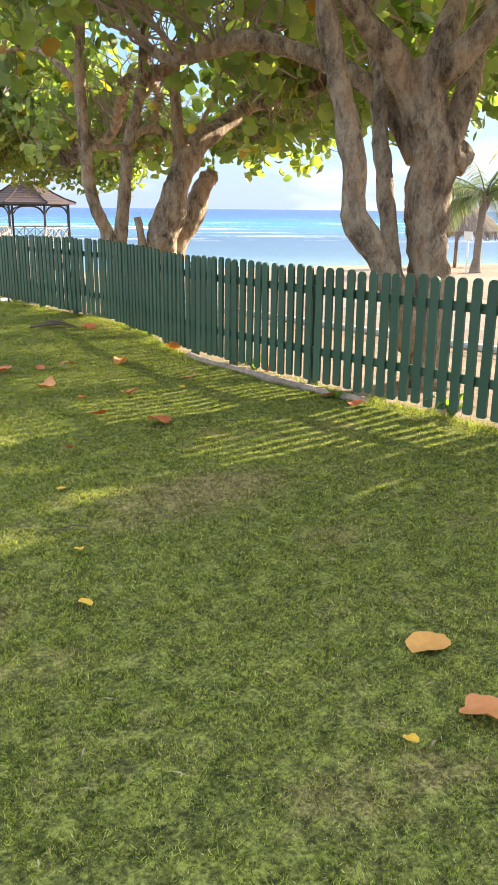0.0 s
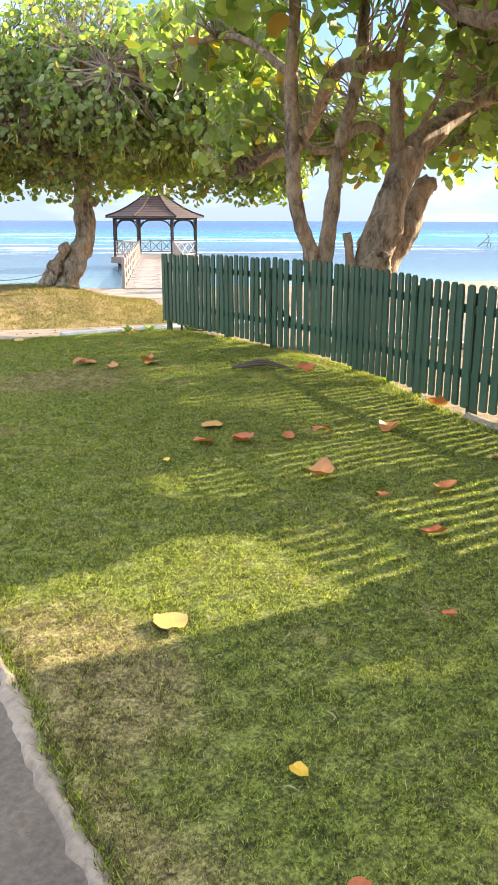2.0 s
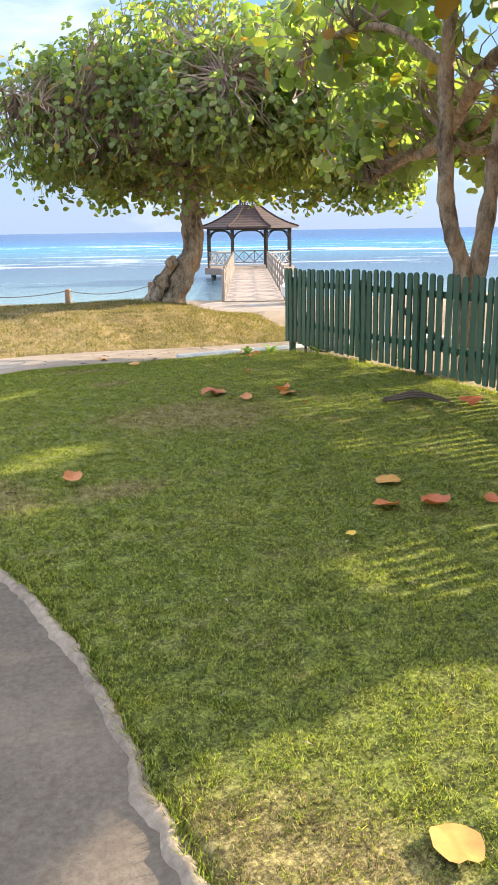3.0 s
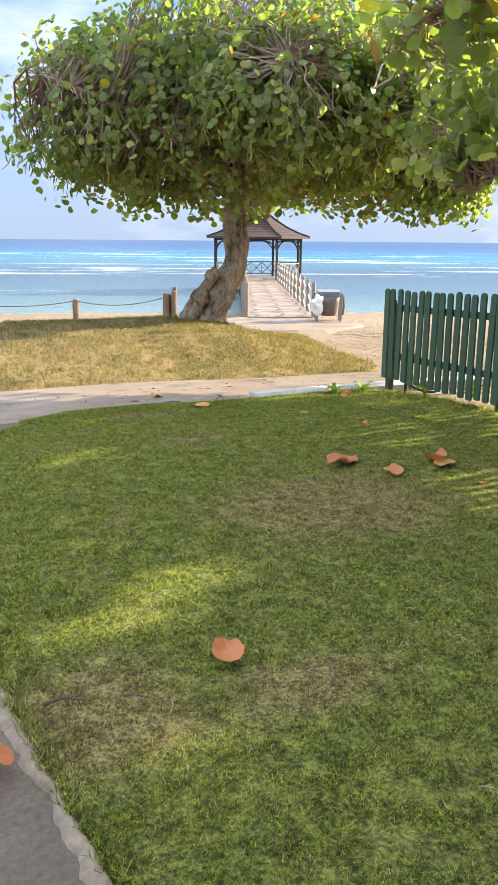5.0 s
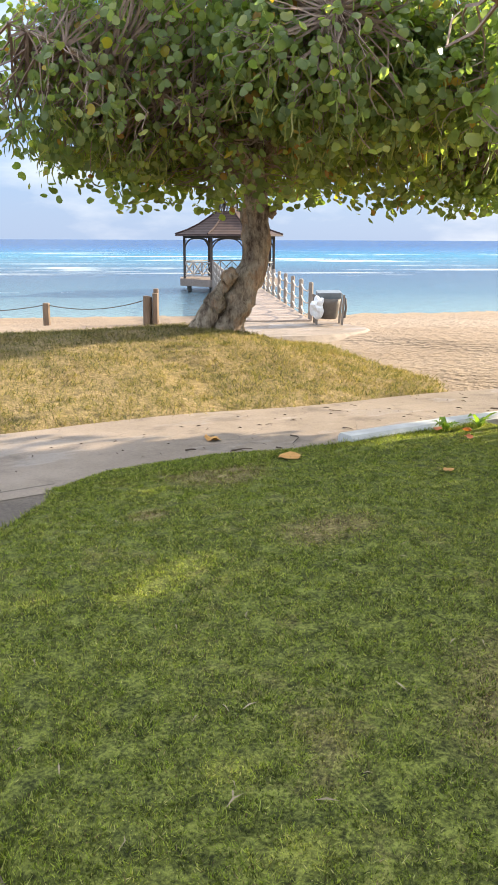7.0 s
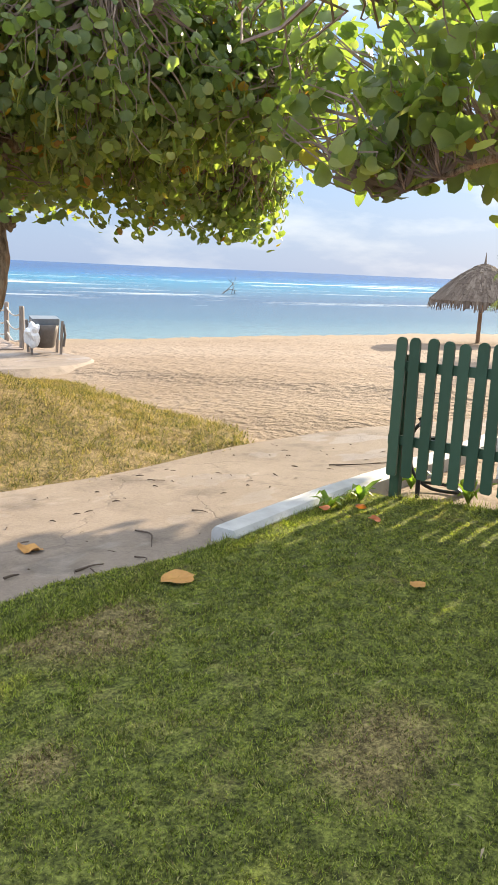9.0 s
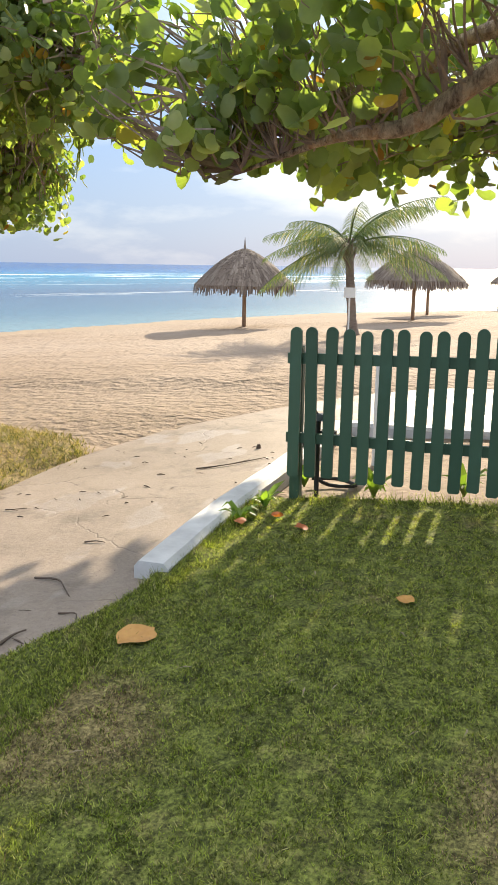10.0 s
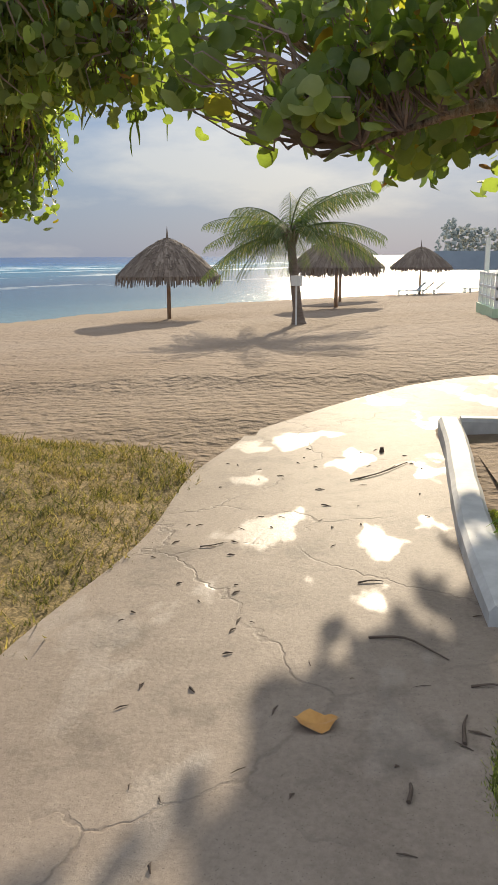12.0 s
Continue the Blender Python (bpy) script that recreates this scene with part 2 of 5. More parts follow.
def sand_mat():
    k = Mat("beach_sand", 0.95, 0, 0.15)
    f, g, h = k.noise(6.5, 3, 0.5), k.noise(0.16, 4, 0.5), k.noise(160, 3, 0.6)
    c = k.ramp(g, [(0.35, (0.2, 0.14, 0.093)), (0.65, (0.255, 0.195, 0.145))])
    c = k.mix(0.3, c, k.ramp(h, [(0.3, (0.22, 0.16, 0.11)), (0.7, (0.37, 0.305, 0.24))]))
    wet = k.ramp(k.math("ADD", k.math("ADD", k.dot((0.42, 0.91, 0)), k.math("MULTIPLY", g, 3.0)), -41.0), [(0.0, 0.0), (1.0, 1.0)])
    k.color(k.mix(wet, c, (0.26, 0.2, 0.14)))
    foot = k.mix(0.45, k.noise(2.7, 3, 0.55), f)
    return k.bump(foot, 1.0, 0.16).m


M_SAND = sand_mat()


def concrete_mat(name, c1, c2, wet):
    k = Mat(name, 0.6, 0, 0.2)
    f, g, h = k.noise(40, 6, 0.7), k.noise(0.9, 5, 0.55), k.noise(4.5, 6, 0.6)
    c = k.mix(0.4, k.ramp(g, [(0.35, c1), (0.65, c2)]), k.ramp(h, [(0.3, c1), (0.7, c2)]))
    c = k.mix(0.25, c, k.ramp(f, [(0.3, (0.08, 0.068, 0.058)), (0.7, (0.36, 0.31, 0.26))]))
    wetness = k.noise(0.8, 4, 0.5, (1.0, 1.9, 1))
    pool = k.ramp(wetness, [(0.572, 0.0), (0.6, 1.0)])
    # a faint pale tint paints some of the wet patches' glare into the colour
    k.color(k.mix(k.math("MULTIPLY", pool, 0.05 * wet), c, (0.42, 0.36, 0.3)))
    k.rough(k.ramp(pool, [(0.0, 0.66), (1.0, 0.66 - 0.17 * wet)]))
    k.l.new(k.ramp(pool, [(0.0, 0.12), (1.0, 0.12 + 0.18 * wet)]), k.p.inputs["Specular IOR Level"])
    # hair cracks
    vo = k.n.new("ShaderNodeTexVoronoi")
    vo.feature = "DISTANCE_TO_EDGE"
    vo.inputs["Scale"].default_value = 0.55
    warp = k.n.new("ShaderNodeVectorMath")
    warp.operation = "ADD"
    no = k.n.new("ShaderNodeTexNoise")
    no.inputs["Scale"].default_value, no.inputs["Detail"].default_value = 3.0, 6
    k.l.new(k.pos, no.inputs["Vector"])
    k.l.new(k.pos, warp.inputs[0])
    less = k.n.new("ShaderNodeVectorMath")
    less.operation = "SCALE"
    less.inputs["Scale"].default_value = 0.45
    k.l.new(no.outputs["Color"], less.inputs[0])
    k.l.new(less.outputs["Vector"], warp.inputs[1])
    k.l.new(warp.outputs["Vector"], vo.inputs["Vector"])
    crack = k.math("MAXIMUM", k.ramp(vo.outputs["Distance"], [(0.0, 0.0), (0.008, 1.0)]), k.ramp(k.noise(0.7, 3, 0.5), [(0.47, 0.0), (0.53, 1.0)]))
    src = k.p.inputs["Base Color"].links[0].from_socket
    k.color(k.mix(crack, k.mix(0.4, src, (0.1, 0.08, 0.065)), src))
    specks = k.ramp(k.noise(130, 2, 0.5), [(0.66, 0.0), (0.72, 0.6)])
    src = k.p.inputs["Base Color"].links[0].from_socket
    stains = k.ramp(k.noise(2.3, 6, 0.7), [(0.52, 0.0), (0.66, 0.5)])
    k.color(k.mix(specks, k.mix(stains, src, (0.1, 0.08, 0.065)), (0.06, 0.05, 0.042)))
    return k.bump(k.mix(0.35, k.mix(0.5, f, h), crack), 0.55, 0.016).m


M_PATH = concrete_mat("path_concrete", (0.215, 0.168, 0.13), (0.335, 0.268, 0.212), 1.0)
# darker copy for the damp walk, with the trees' shade put into its colour
M_WALK_SHADED = concrete_mat("walk_concrete_shaded", (0.05, 0.04, 0.032), (0.16, 0.125, 0.098), 0.3)
M_EDGE = simple("edge_mortar", (0.13, 0.1, 0.078), (0.36, 0.29, 0.225), 22, 0.85, 0.5, 0.02)
M_KERB = simple("kerb_whitewash", (0.42, 0.41, 0.4), (0.66, 0.65, 0.63), 7, 0.7, 0.3, 0.01)


def sea_mat():
    k = Mat("sea_water", 0.2, 0, 0.24)
    k.p.inputs["IOR"].default_value = 1.33
    d = k.math("ADD", k.dot((0.42, 0.91, 0)), -42.0)
    wob = k.noise(0.018, 4, 0.5)
    dd = k.math("ADD", d, k.math("MULTIPLY", k.math("ADD", wob, -0.5), 34.0))
    c = k.ramp(k.math("DIVIDE", dd, 420.0), [(0.0, (0.14, 0.215, 0.22)), (0.03, (0.065, 0.125, 0.16)), (0.09, (0.037, 0.075, 0.122)), (0.17, (0.04, 0.13, 0.19)), (0.3, (0.01, 0.17, 0.26)), (0.5, (0.006, 0.09, 0.23)), (1.0, (0.003, 0.045, 0.16))])
    # breakers: long streaks over the reef, finer ones in the lagoon
    rot = k.n.new("ShaderNodeVectorRotate")
    rot.inputs["Angle"].default_value = radians(24.8)
    k.l.new(k.geo.outputs["Position"], rot.inputs["Vector"])
    keep, k.pos = k.pos, rot.outputs["Vector"]
    streak = k.noise(1.0, 7, 0.66, (0.018, 0.045, 1))
    thin = k.noise(1.0, 4, 0.55, (0.022, 0.16, 1))
    fine = k.noise(1.0, 6, 0.7, (0.25, 0.9, 1))
    k.pos = keep
    band = k.ramp(k.math("DIVIDE", d, 420.0), [(0.08, 0.0), (0.14, 1.0), (0.34, 1.0), (0.44, 0.0)])
    near = k.ramp(k.math("DIVIDE", d, 420.0), [(0.02, 0.0), (0.04, 0.75), (0.3, 0.75), (0.7, 0.0)])
    jit = k.math("MULTIPLY", k.math("ADD", fine, -0.5), 0.3)
    f1 = k.math("MULTIPLY", k.ramp(k.math("ADD", streak, jit), [(0.555, 0.0), (0.62, 0.9)]), band)
    f2 = k.math("MULTIPLY", k.ramp(k.math("ADD", thin, jit), [(0.62, 0.0), (0.7, 0.8)]), near)
    foam = k.math("MAXIMUM", f1, f2)
    k.color(k.mix(foam, c, (0.62, 0.65, 0.66)))
    k.rough(k.ramp(foam, [(0.0, 0.22), (1.0, 0.8)]))
    h = k.mix(0.5, k.noise(0.5, 5, 0.6, (1, 1, 1)), k.noise(2.6, 4, 0.6))
    return k.bump(h, 0.6, 0.35).m


M_SEA = sea_mat()


def paint_mat():
    k = Mat("green_fence_paint", 0.5, 0, 0.45)
    f, g = k.noise(30, 5, 0.6, (1, 1, 0.12)), k.noise(3.0, 4, 0.6)
    c = k.ramp(k.each, [(0.0, (0.034, 0.076, 0.043)), (1.0, (0.052, 0.103, 0.06))])
    c = k.mix(k.ramp(g, [(0.55, 0.0), (0.75, 0.45)]), c, (0.06, 0.13, 0.085))
    k.color(k.mix(k.ramp(f, [(0.66, 0.0), (0.74, 0.5)]), c, (0.12, 0.12, 0.09)))
    return k.bump(f, 0.25, 0.004).m


M_PAINT = paint_mat()


def bark_mat(name, pale, mid, dark):
    k = Mat(name, 0.88, 0, 0.2)
    f, g, h = k.noise(11, 6, 0.75, (1, 1, 0.4)), k.noise(4.2, 5, 0.7, (1, 1, 0.45)), k.noise(60, 4, 0.65, (1, 1, 0.6))
    c = k.ramp(g, [(0.4, dark), (0.46, mid), (0.53, pale), (0.6, (0.55, 0.34, 0.2))])
    c = k.mix(0.5, c, k.ramp(f, [(0.41, dark), (0.5, mid), (0.57, pale)]))
    spots = k.ramp(k.noise(15, 5, 0.7, (1, 1, 0.6)), [(0.58, 0.0), (0.7, 0.6)])
    c = k.mix(spots, c, dark)
    k.color(k.mix(k.ramp(h, [(0.58, 0.0), (0.68, 0.5)]), c, dark))
    return k.bump(k.mix(0.4, k.mix(0.5, f, g), h), 1.0, 0.09).m


M_BARK = bark_mat("seagrape_bark", (0.56, 0.44, 0.32), (0.36, 0.265, 0.19), (0.11, 0.075, 0.055))
M_BARK3 = bark_mat("weathered_bark", (0.52, 0.43, 0.32), (0.33, 0.255, 0.185), (0.1, 0.07, 0.05))
M_TWIG = simple("twig_bark", (0.17, 0.12, 0.1), (0.42, 0.31, 0.25), 9, 0.9, 0, 0)


def leaf_mat(name, stops, thin=0.52, gloss=0.42):
    k = Mat(name, gloss, 0, 0.4)
    f = k.noise(14, 3, 0.5)
    k.color(k.mix(0.2, k.ramp(k.island, stops), k.ramp(f, [(0.3, (0.09, 0.14, 0.045)), (0.7, (0.23, 0.29, 0.11))])))
    return k.leafy(thin).m


M_LEAF = leaf_mat("seagrape_leaf", [(0.0, (0.12, 0.17, 0.075)), (0.45, (0.195, 0.25, 0.115)), (0.8, (0.275, 0.33, 0.16)), (0.955, (0.36, 0.38, 0.17)), (0.972, (0.42, 0.33, 0.05)), (0.988, (0.36, 0.17, 0.05)), (1.0, (0.28, 0.1, 0.05))])
M_STRAND = leaf_mat("fruit_strand", [(0.0, (0.2, 0.24, 0.09)), (0.6, (0.36, 0.36, 0.16)), (1.0, (0.46, 0.42, 0.22))])
M_FALLEN = Mat("fallen_leaf", 0.5, 0, 0.4)
M_FALLEN.local()
M_FALLEN.color(M_FALLEN.mix(0.35, M_FALLEN.ramp(M_FALLEN.each, [(0.0, (0.4, 0.09, 0.04)), (0.4, (0.5, 0.16, 0.06)), (0.75, (0.55, 0.2, 0.075)), (1.0, (0.52, 0.24, 0.09))]), M_FALLEN.ramp(M_FALLEN.noise(22, 4, 0.6), [(0.3, (0.25, 0.08, 0.04)), (0.7, (0.6, 0.23, 0.1))])))
M_FALLEN = M_FALLEN.leafy(0.2).m
M_YLEAF = simple("yellow_leaf", (0.48, 0.28, 0.02), (0.6, 0.38, 0.05), 30, 0.5, 0.1, 0.004, local=True)
M_TANLEAF = simple("tan_leaf", (0.4, 0.19, 0.05), (0.54, 0.29, 0.085), 30, 0.55, 0.1, 0.004, local=True)
M_STICK = simple("dry_stick", (0.06, 0.045, 0.035), (0.14, 0.1, 0.075), 30, 0.9, 0.3, 0.004)
M_WOOD = simple("weathered_grey_wood", (0.2, 0.165, 0.14), (0.36, 0.31, 0.27), 14, 0.85, 0.4, 0.006, (1, 1, 0.2))
M_DECK = simple("deck_board", (0.2, 0.155, 0.13), (0.34, 0.275, 0.235), 9, 0.8, 0.35, 0.006)
M_GWOOD = simple("dark_gazebo_timber", (0.045, 0.035, 0.03), (0.1, 0.075, 0.06), 12, 0.7, 0.3, 0.006)
M_RAIL = simple("pale_railing_timber", (0.34, 0.3, 0.27), (0.5, 0.45, 0.41), 12, 0.75, 0.3, 0.006)
M_ROPE = simple("pale_rope", (0.5, 0.45, 0.38), (0.68, 0.62, 0.54), 60, 0.9, 0.5, 0.01)


def shingle_mat():
    k = Mat("roof_shingle", 0.75, 0, 0.3)
    z = k.n.new("ShaderNodeTexWave")
    z.wave_type, z.bands_direction = "BANDS", "Z"
    z.inputs["Scale"].default_value, z.inputs["Distortion"].default_value = 2.0, 0.6
    k.l.new(k.pos, z.inputs["Vector"])
    f = k.noise(2.2, 5, 0.6)
    k.color(k.mix(0.4, k.ramp(f, [(0.3, (0.03, 0.018, 0.016)), (0.7, (0.085, 0.05, 0.042))]), k.ramp(z.outputs["Fac"], [(0.2, (0.025, 0.016, 0.014)), (0.8, (0.08, 0.048, 0.04))])))
    return k.bump(z.outputs["Fac"], 0.5, 0.03).m


M_SHINGLE = shingle_mat()


def thatch_mat():
    k = Mat("palm_thatch", 0.9, 0, 0.15).local()
    f = k.noise(16, 4, 0.6, (1, 1, 0.3))
    k.color(k.mix(0.5, k.ramp(k.island, [(0.0, (0.09, 0.065, 0.05)), (0.6, (0.2, 0.155, 0.12)), (1.0, (0.34, 0.28, 0.22))]), k.ramp(f, [(0.3, (0.08, 0.06, 0.05)), (0.7, (0.28, 0.22, 0.175))])))
    return k.bump(f, 0.4, 0.02).m


M_THATCH = thatch_mat()
M_POST = simple("round_timber_post", (0.3, 0.2, 0.13), (0.45, 0.32, 0.22), 12, 0.8, 0.3, 0.006, (1, 1, 0.2), local=True)
M_BOLLARD = simple("mooring_timber", (0.13, 0.09, 0.06), (0.24, 0.17, 0.115), 12, 0.85, 0.4, 0.008, (1, 1, 0.2))
M_PALMTRUNK = simple("palm_trunk", (0.12, 0.085, 0.065), (0.26, 0.2, 0.155), 10, 0.9, 0.6, 0.03, (0.5, 0.5, 2.5))
M_FROND = leaf_mat("palm_leaflet", [(0.0, (0.05, 0.075, 0.04)), (0.6, (0.1, 0.13, 0.06)), (0.85, (0.2, 0.2, 0.09)), (1.0, (0.36, 0.27, 0.13))], 0.3, 0.7)
M_BIN = simple("grey_bin_plastic", (0.1, 0.085, 0.075), (0.18, 0.155, 0.135), 9, 0.7, 0.2, 0.006)
M_LID = simple("bin_top_metal", (0.13, 0.15, 0.17), (0.21, 0.24, 0.27), 9, 0.4, 0.1, 0.004)
M_BAG = simple("white_plastic_bag", (0.7, 0.72, 0.74), (0.85, 0.86, 0.88), 14, 0.35, 0.5, 0.03)
M_DARK = simple("black_hose_rubber", (0.015, 0.015, 0.015), (0.04, 0.04, 0.04), 12, 0.6, 0.1, 0.004)
M_WHITE = simple("white_paint", (0.68, 0.67, 0.64), (0.82, 0.81, 0.78), 9, 0.6, 0.15, 0.004)
M_LIME = simple("pale_green_plaster", (0.42, 0.55, 0.36), (0.55, 0.66, 0.46), 5, 0.8, 0.2, 0.006)
M_LOUNGE = simple("white_lounger_plastic", (0.4, 0.42, 0.44), (0.55, 0.57, 0.6), 8, 0.5, 0.1, 0.004)
# the distance haze over the woods is painted in as a pale base colour
M_FAR_HAZE = simple("far_woods", (0.42, 0.42, 0.36), (0.55, 0.54, 0.48), 0.5, 0.95, 0, 0)
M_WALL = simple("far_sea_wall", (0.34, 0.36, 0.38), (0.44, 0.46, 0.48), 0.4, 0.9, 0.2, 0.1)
M_SOIL = simple("bed_soil", (0.16, 0.115, 0.08), (0.36, 0.27, 0.19), 7, 0.95, 0.8, 0.05)

# ---- ground ----
SHORE = np.array([(-400, 120), (-60, 62), (-20, 49), (9, 41.5), (21.6, 36.2), (33, 32.5), (42, 29.3), (53, 23.3), (62, 15.0), (71.8, 3.6), (88, -22), (105, -60), (130, -150), (180, -400)], dtype=float)


def shore_dist(x, y):
    """Metres to the waterline; positive on the land side."""
    p = np.stack([x, y], -1)
    best, sign = np.full(x.shape, 1e9), np.ones(x.shape)
    for a, b in zip(SHORE[:-1], SHORE[1:]):
        d = b - a
        s = np.clip(((p - a) @ d) / (d @ d), 0, 1)
        q = p - (a + s[..., None] * d)
        dist = np.hypot(q[..., 0], q[..., 1])
        side = d[0] * (p[..., 1] - a[1]) - d[1] * (p[..., 0] - a[0])
        near = dist < best
        best, sign = np.where(near, dist, best), np.where(near, np.where(side > 0, -1.0, 1.0), sign)
    return best * sign


def gz(x, y):
    """Height of the ground: a level lawn, a path that dips, a grassy bank and the beach falling to the sea."""
    x, y = np.asarray(x, dtype=float), np.asarray(y, dtype=float)
    x, y = np.broadcast_arrays(x, y)
    beach = np.minimum(-1.6 + 0.055 * shore_dist(x, y), -0.36)
    lawn = -0.065 - 0.1 * smooth(12.3, 14.15, y)
    path = -0.195 - 0.05 * (np.clip(y, 14.15, 16.2) - 14.15) - 0.024 * np.clip(x - 3, 0, 7)
    land = np.where(y < 14.15, lawn, path)
    top = 0.06 * smooth(9.0, 6.3, x) - 0.42 * smooth(6.3, 9.0, x)
    bank = path + (top - path) * smooth(16.1, 19.8, y)
    bank = bank + (beach - bank) * smooth(20.2, 25.5, y)
    land = np.where(y > 16.1, bank, land)
    w = smooth(8.9, 10.4, x)
    return land * (1 - w) + beach * w


def gz1(x, y):
    return float(gz(np.array([x]), np.array([y]))[0])


def sheet(name, xs, ys, zfun, mat):
    """A grid over xs and ys (arrays of one shape), with its height from zfun."""
    nr, nc = xs.shape
    v = np.stack([xs, ys, zfun(xs, ys)], -1).reshape(-1, 3)
    i = np.arange(nr * nc).reshape(nr, nc)
    f = np.stack([i[:-1, :-1], i[:-1, 1:], i[1:, 1:], i[1:, :-1]], -1).reshape(-1, 4)
    me = bulk(name, v, f, mat)
    me.shade_smooth()
    return me


def stretched(lo, hi, core_lo, core_hi, step):
    core = np.arange(core_lo, core_hi + step / 2, step)
    far = np.geomspace(step * 2, hi - core_hi, 26)
    back = np.geomspace(step * 2, core_lo - lo, 26)
    return np.concatenate([core_lo - back[::-1], core, core_hi + far])


gx, gy = np.meshgrid(stretched(-2000, 2000, -8, 66, 0.4), stretched(-2000, 2000, -14, 44, 0.4))


def base_z(x, y):
    """The sand and soil lie a little lower where turf or concrete covers them."""
    z = gz(x, y)
    cover = smooth(-30, -8.0, x) * smooth(13.6, 12.6, x) * smooth(26.5, 24.5, y)
    bumps = 0.03 * np.sin(x * 2.3 + np.sin(y * 1.7) * 2) * np.sin(y * 2.9 + np.sin(x * 1.3) * 2) * (1 - cover)
    return np.maximum(z - 0.12 * cover + bumps, -6.0)


solid("ground", sheet("ground", gx, gy, base_z, M_SAND), M_SAND, "pale golden beach sand, rippled and full of footprints", "ground", kind="structure")
solid("water", sheet("water", *np.meshgrid(np.linspace(-4600, 4600, 41), np.linspace(-4600, 4600, 41)), lambda x, y: np.full(x.shape, -1.6), M_SEA), M_SEA, "calm turquoise sea with white breakers on the reef", "water", kind="structure")


def wob(y, s, a):
    return np.array([a * (noise.noise((float(v) * 0.9, s, 0)) + 0.5 * noise.noise((float(v) * 3.7, s, 2)) + 0.3 * noise.noise((float(v) * 11, s, 4))) for v in np.ravel(y)]).reshape(np.shape(y))


def lawn_left(y):
    y = np.asarray(y, dtype=float)
    edge = np.interp(y, (-12, 1.2, 2.7, 3.3, 4.7, 5.4, 6.2, 6.7, 7.5, 8.1, 9.0, 10.2, 12.2), (0.3, 0.42, 0.68, 0.7, 0.81, 0.88, 0.95, 0.96, 0.9, 0.76, 0.72, 0.7, 0.75))
    return edge + wob(y, 3.0, 0.045) + 1.2 * smooth(12.2, 14.15, y) ** 1.5


def lawn_right(y):
    y = np.asarray(y, dtype=float)
    return 5.25 + 0.85 * smooth(6.6, 9.8, y)


ly = np.concatenate([np.arange(-12, 13.0, 0.1), np.linspace(13.0, 14.15, 24)])
lu = np.linspace(0, 1, 61)
LY, LU = np.meshgrid(ly, lu, indexing="ij")
LX = lawn_left(LY) + (lawn_right(LY) - lawn_left(LY)) * LU


def lawn_z(x, y):
    e = np.clip((x - lawn_left(y)) / 0.07, 0, 1)
    n = np.array([noise.noise((a * 1.4, b * 1.4, 0)) * 0.02 + noise.noise((a * 5, b * 5, 3)) * 0.014 for a, b in zip(x.ravel(), y.ravel())]).reshape(x.shape)
    return gz(x, y) + n * e - 0.05 + 0.05 * np.sqrt(e) - 0.05 * smooth(14.08, 14.15, y)


LZ = lawn_z(LX, LY)
solid("lawn", sheet("lawn", LX, LY, lambda x, y: LZ, M_LAWN), M_LAWN, "short green lawn in tree shade with dry patches", "lawn", kind="structure")

# the walk beside the lawn, the cross path and the wider paving by the beach
wy = np.concatenate([np.arange(-12, 14.3, 0.15)])
WY, WU = np.meshgrid(wy, np.linspace(0, 1, 15), indexing="ij")
WX = -1.3 + (lawn_left(np.minimum(WY, 14.15)) + 0.1 + 1.3) * WU


def walk_z(x, y):
    return -0.095 - 0.084 * smooth(11.5, 14.05, y)


solid("path_lawn_side", sheet("path_lawn_side", WX, WY, walk_z, M_WALK_SHADED), M_WALK_SHADED, "grey concrete footpath beside the lawn, cracked and damp, tree shade in its colour", "path", kind="structure")
def path_z(x, y):
    return -0.175 - 0.05 * (np.clip(y, 14.15, 16.2) - 14.15) - 0.024 * np.clip(x - 3, 0, 7)


CY, CX = np.meshgrid(np.linspace(0, 1, 21), np.linspace(-12, 9.1, 107), indexing="ij")
far_edge = 16.28 - 0.05 * (CX - 4) + 0.06 * np.sin(CX * 1.9)
near_edge = np.full(CX.shape, 14.05)
solid("path_cross", sheet("path_cross", CX, near_edge + (far_edge - near_edge) * CY, path_z, M_PATH), M_PATH, "tan concrete path to the beach with wet patches and cracks", "path", kind="structure")
PY, PU = np.meshgrid(np.arange(-14, 15.85, 0.15), np.linspace(0, 1, 21), indexing="ij")
p_out = 9.15 + 4.1 * np.sqrt(np.clip(1 - smooth(12.2, 15.95, PY) ** 1.3, 0.0, 1)) + 0.08 * np.sin(PY * 2.1)
solid("path_beach", sheet("path_beach", 9.1 + (p_out - 9.1) * PU, PY, path_z, M_PATH), M_PATH, "tan concrete paving that borders the beach, partly wet", "path", kind="structure")

# grassy bank beyond the path
BX, BU = np.meshgrid(np.arange(-14, 8.15, 0.18), np.linspace(0, 1, 50), indexing="ij")
b_near = 16.22 - 0.05 * (BX - 4) + 0.06 * np.sin(BX * 1.9) + wob(BX, 9.0, 0.12)
b_far = 24.8 - 2.9 * smooth(3.5, 7.5, BX) + wob(BX, 12.0, 0.25)
b_mid = 18.6 + wob(BX, 15.0, 0.3)
squeeze = smooth(9.6, 7.0, BX) ** 0.4
BYv = b_mid + (b_near + (b_far - b_near) * BU - b_mid) * squeeze
# its end runs out aslant towards the beach
BX = BX + (0.3 * np.clip(BYv - 16.2, 0, 5) + wob(BYv, 18.0, 0.25)) * smooth(3.0, 8.0, BX)


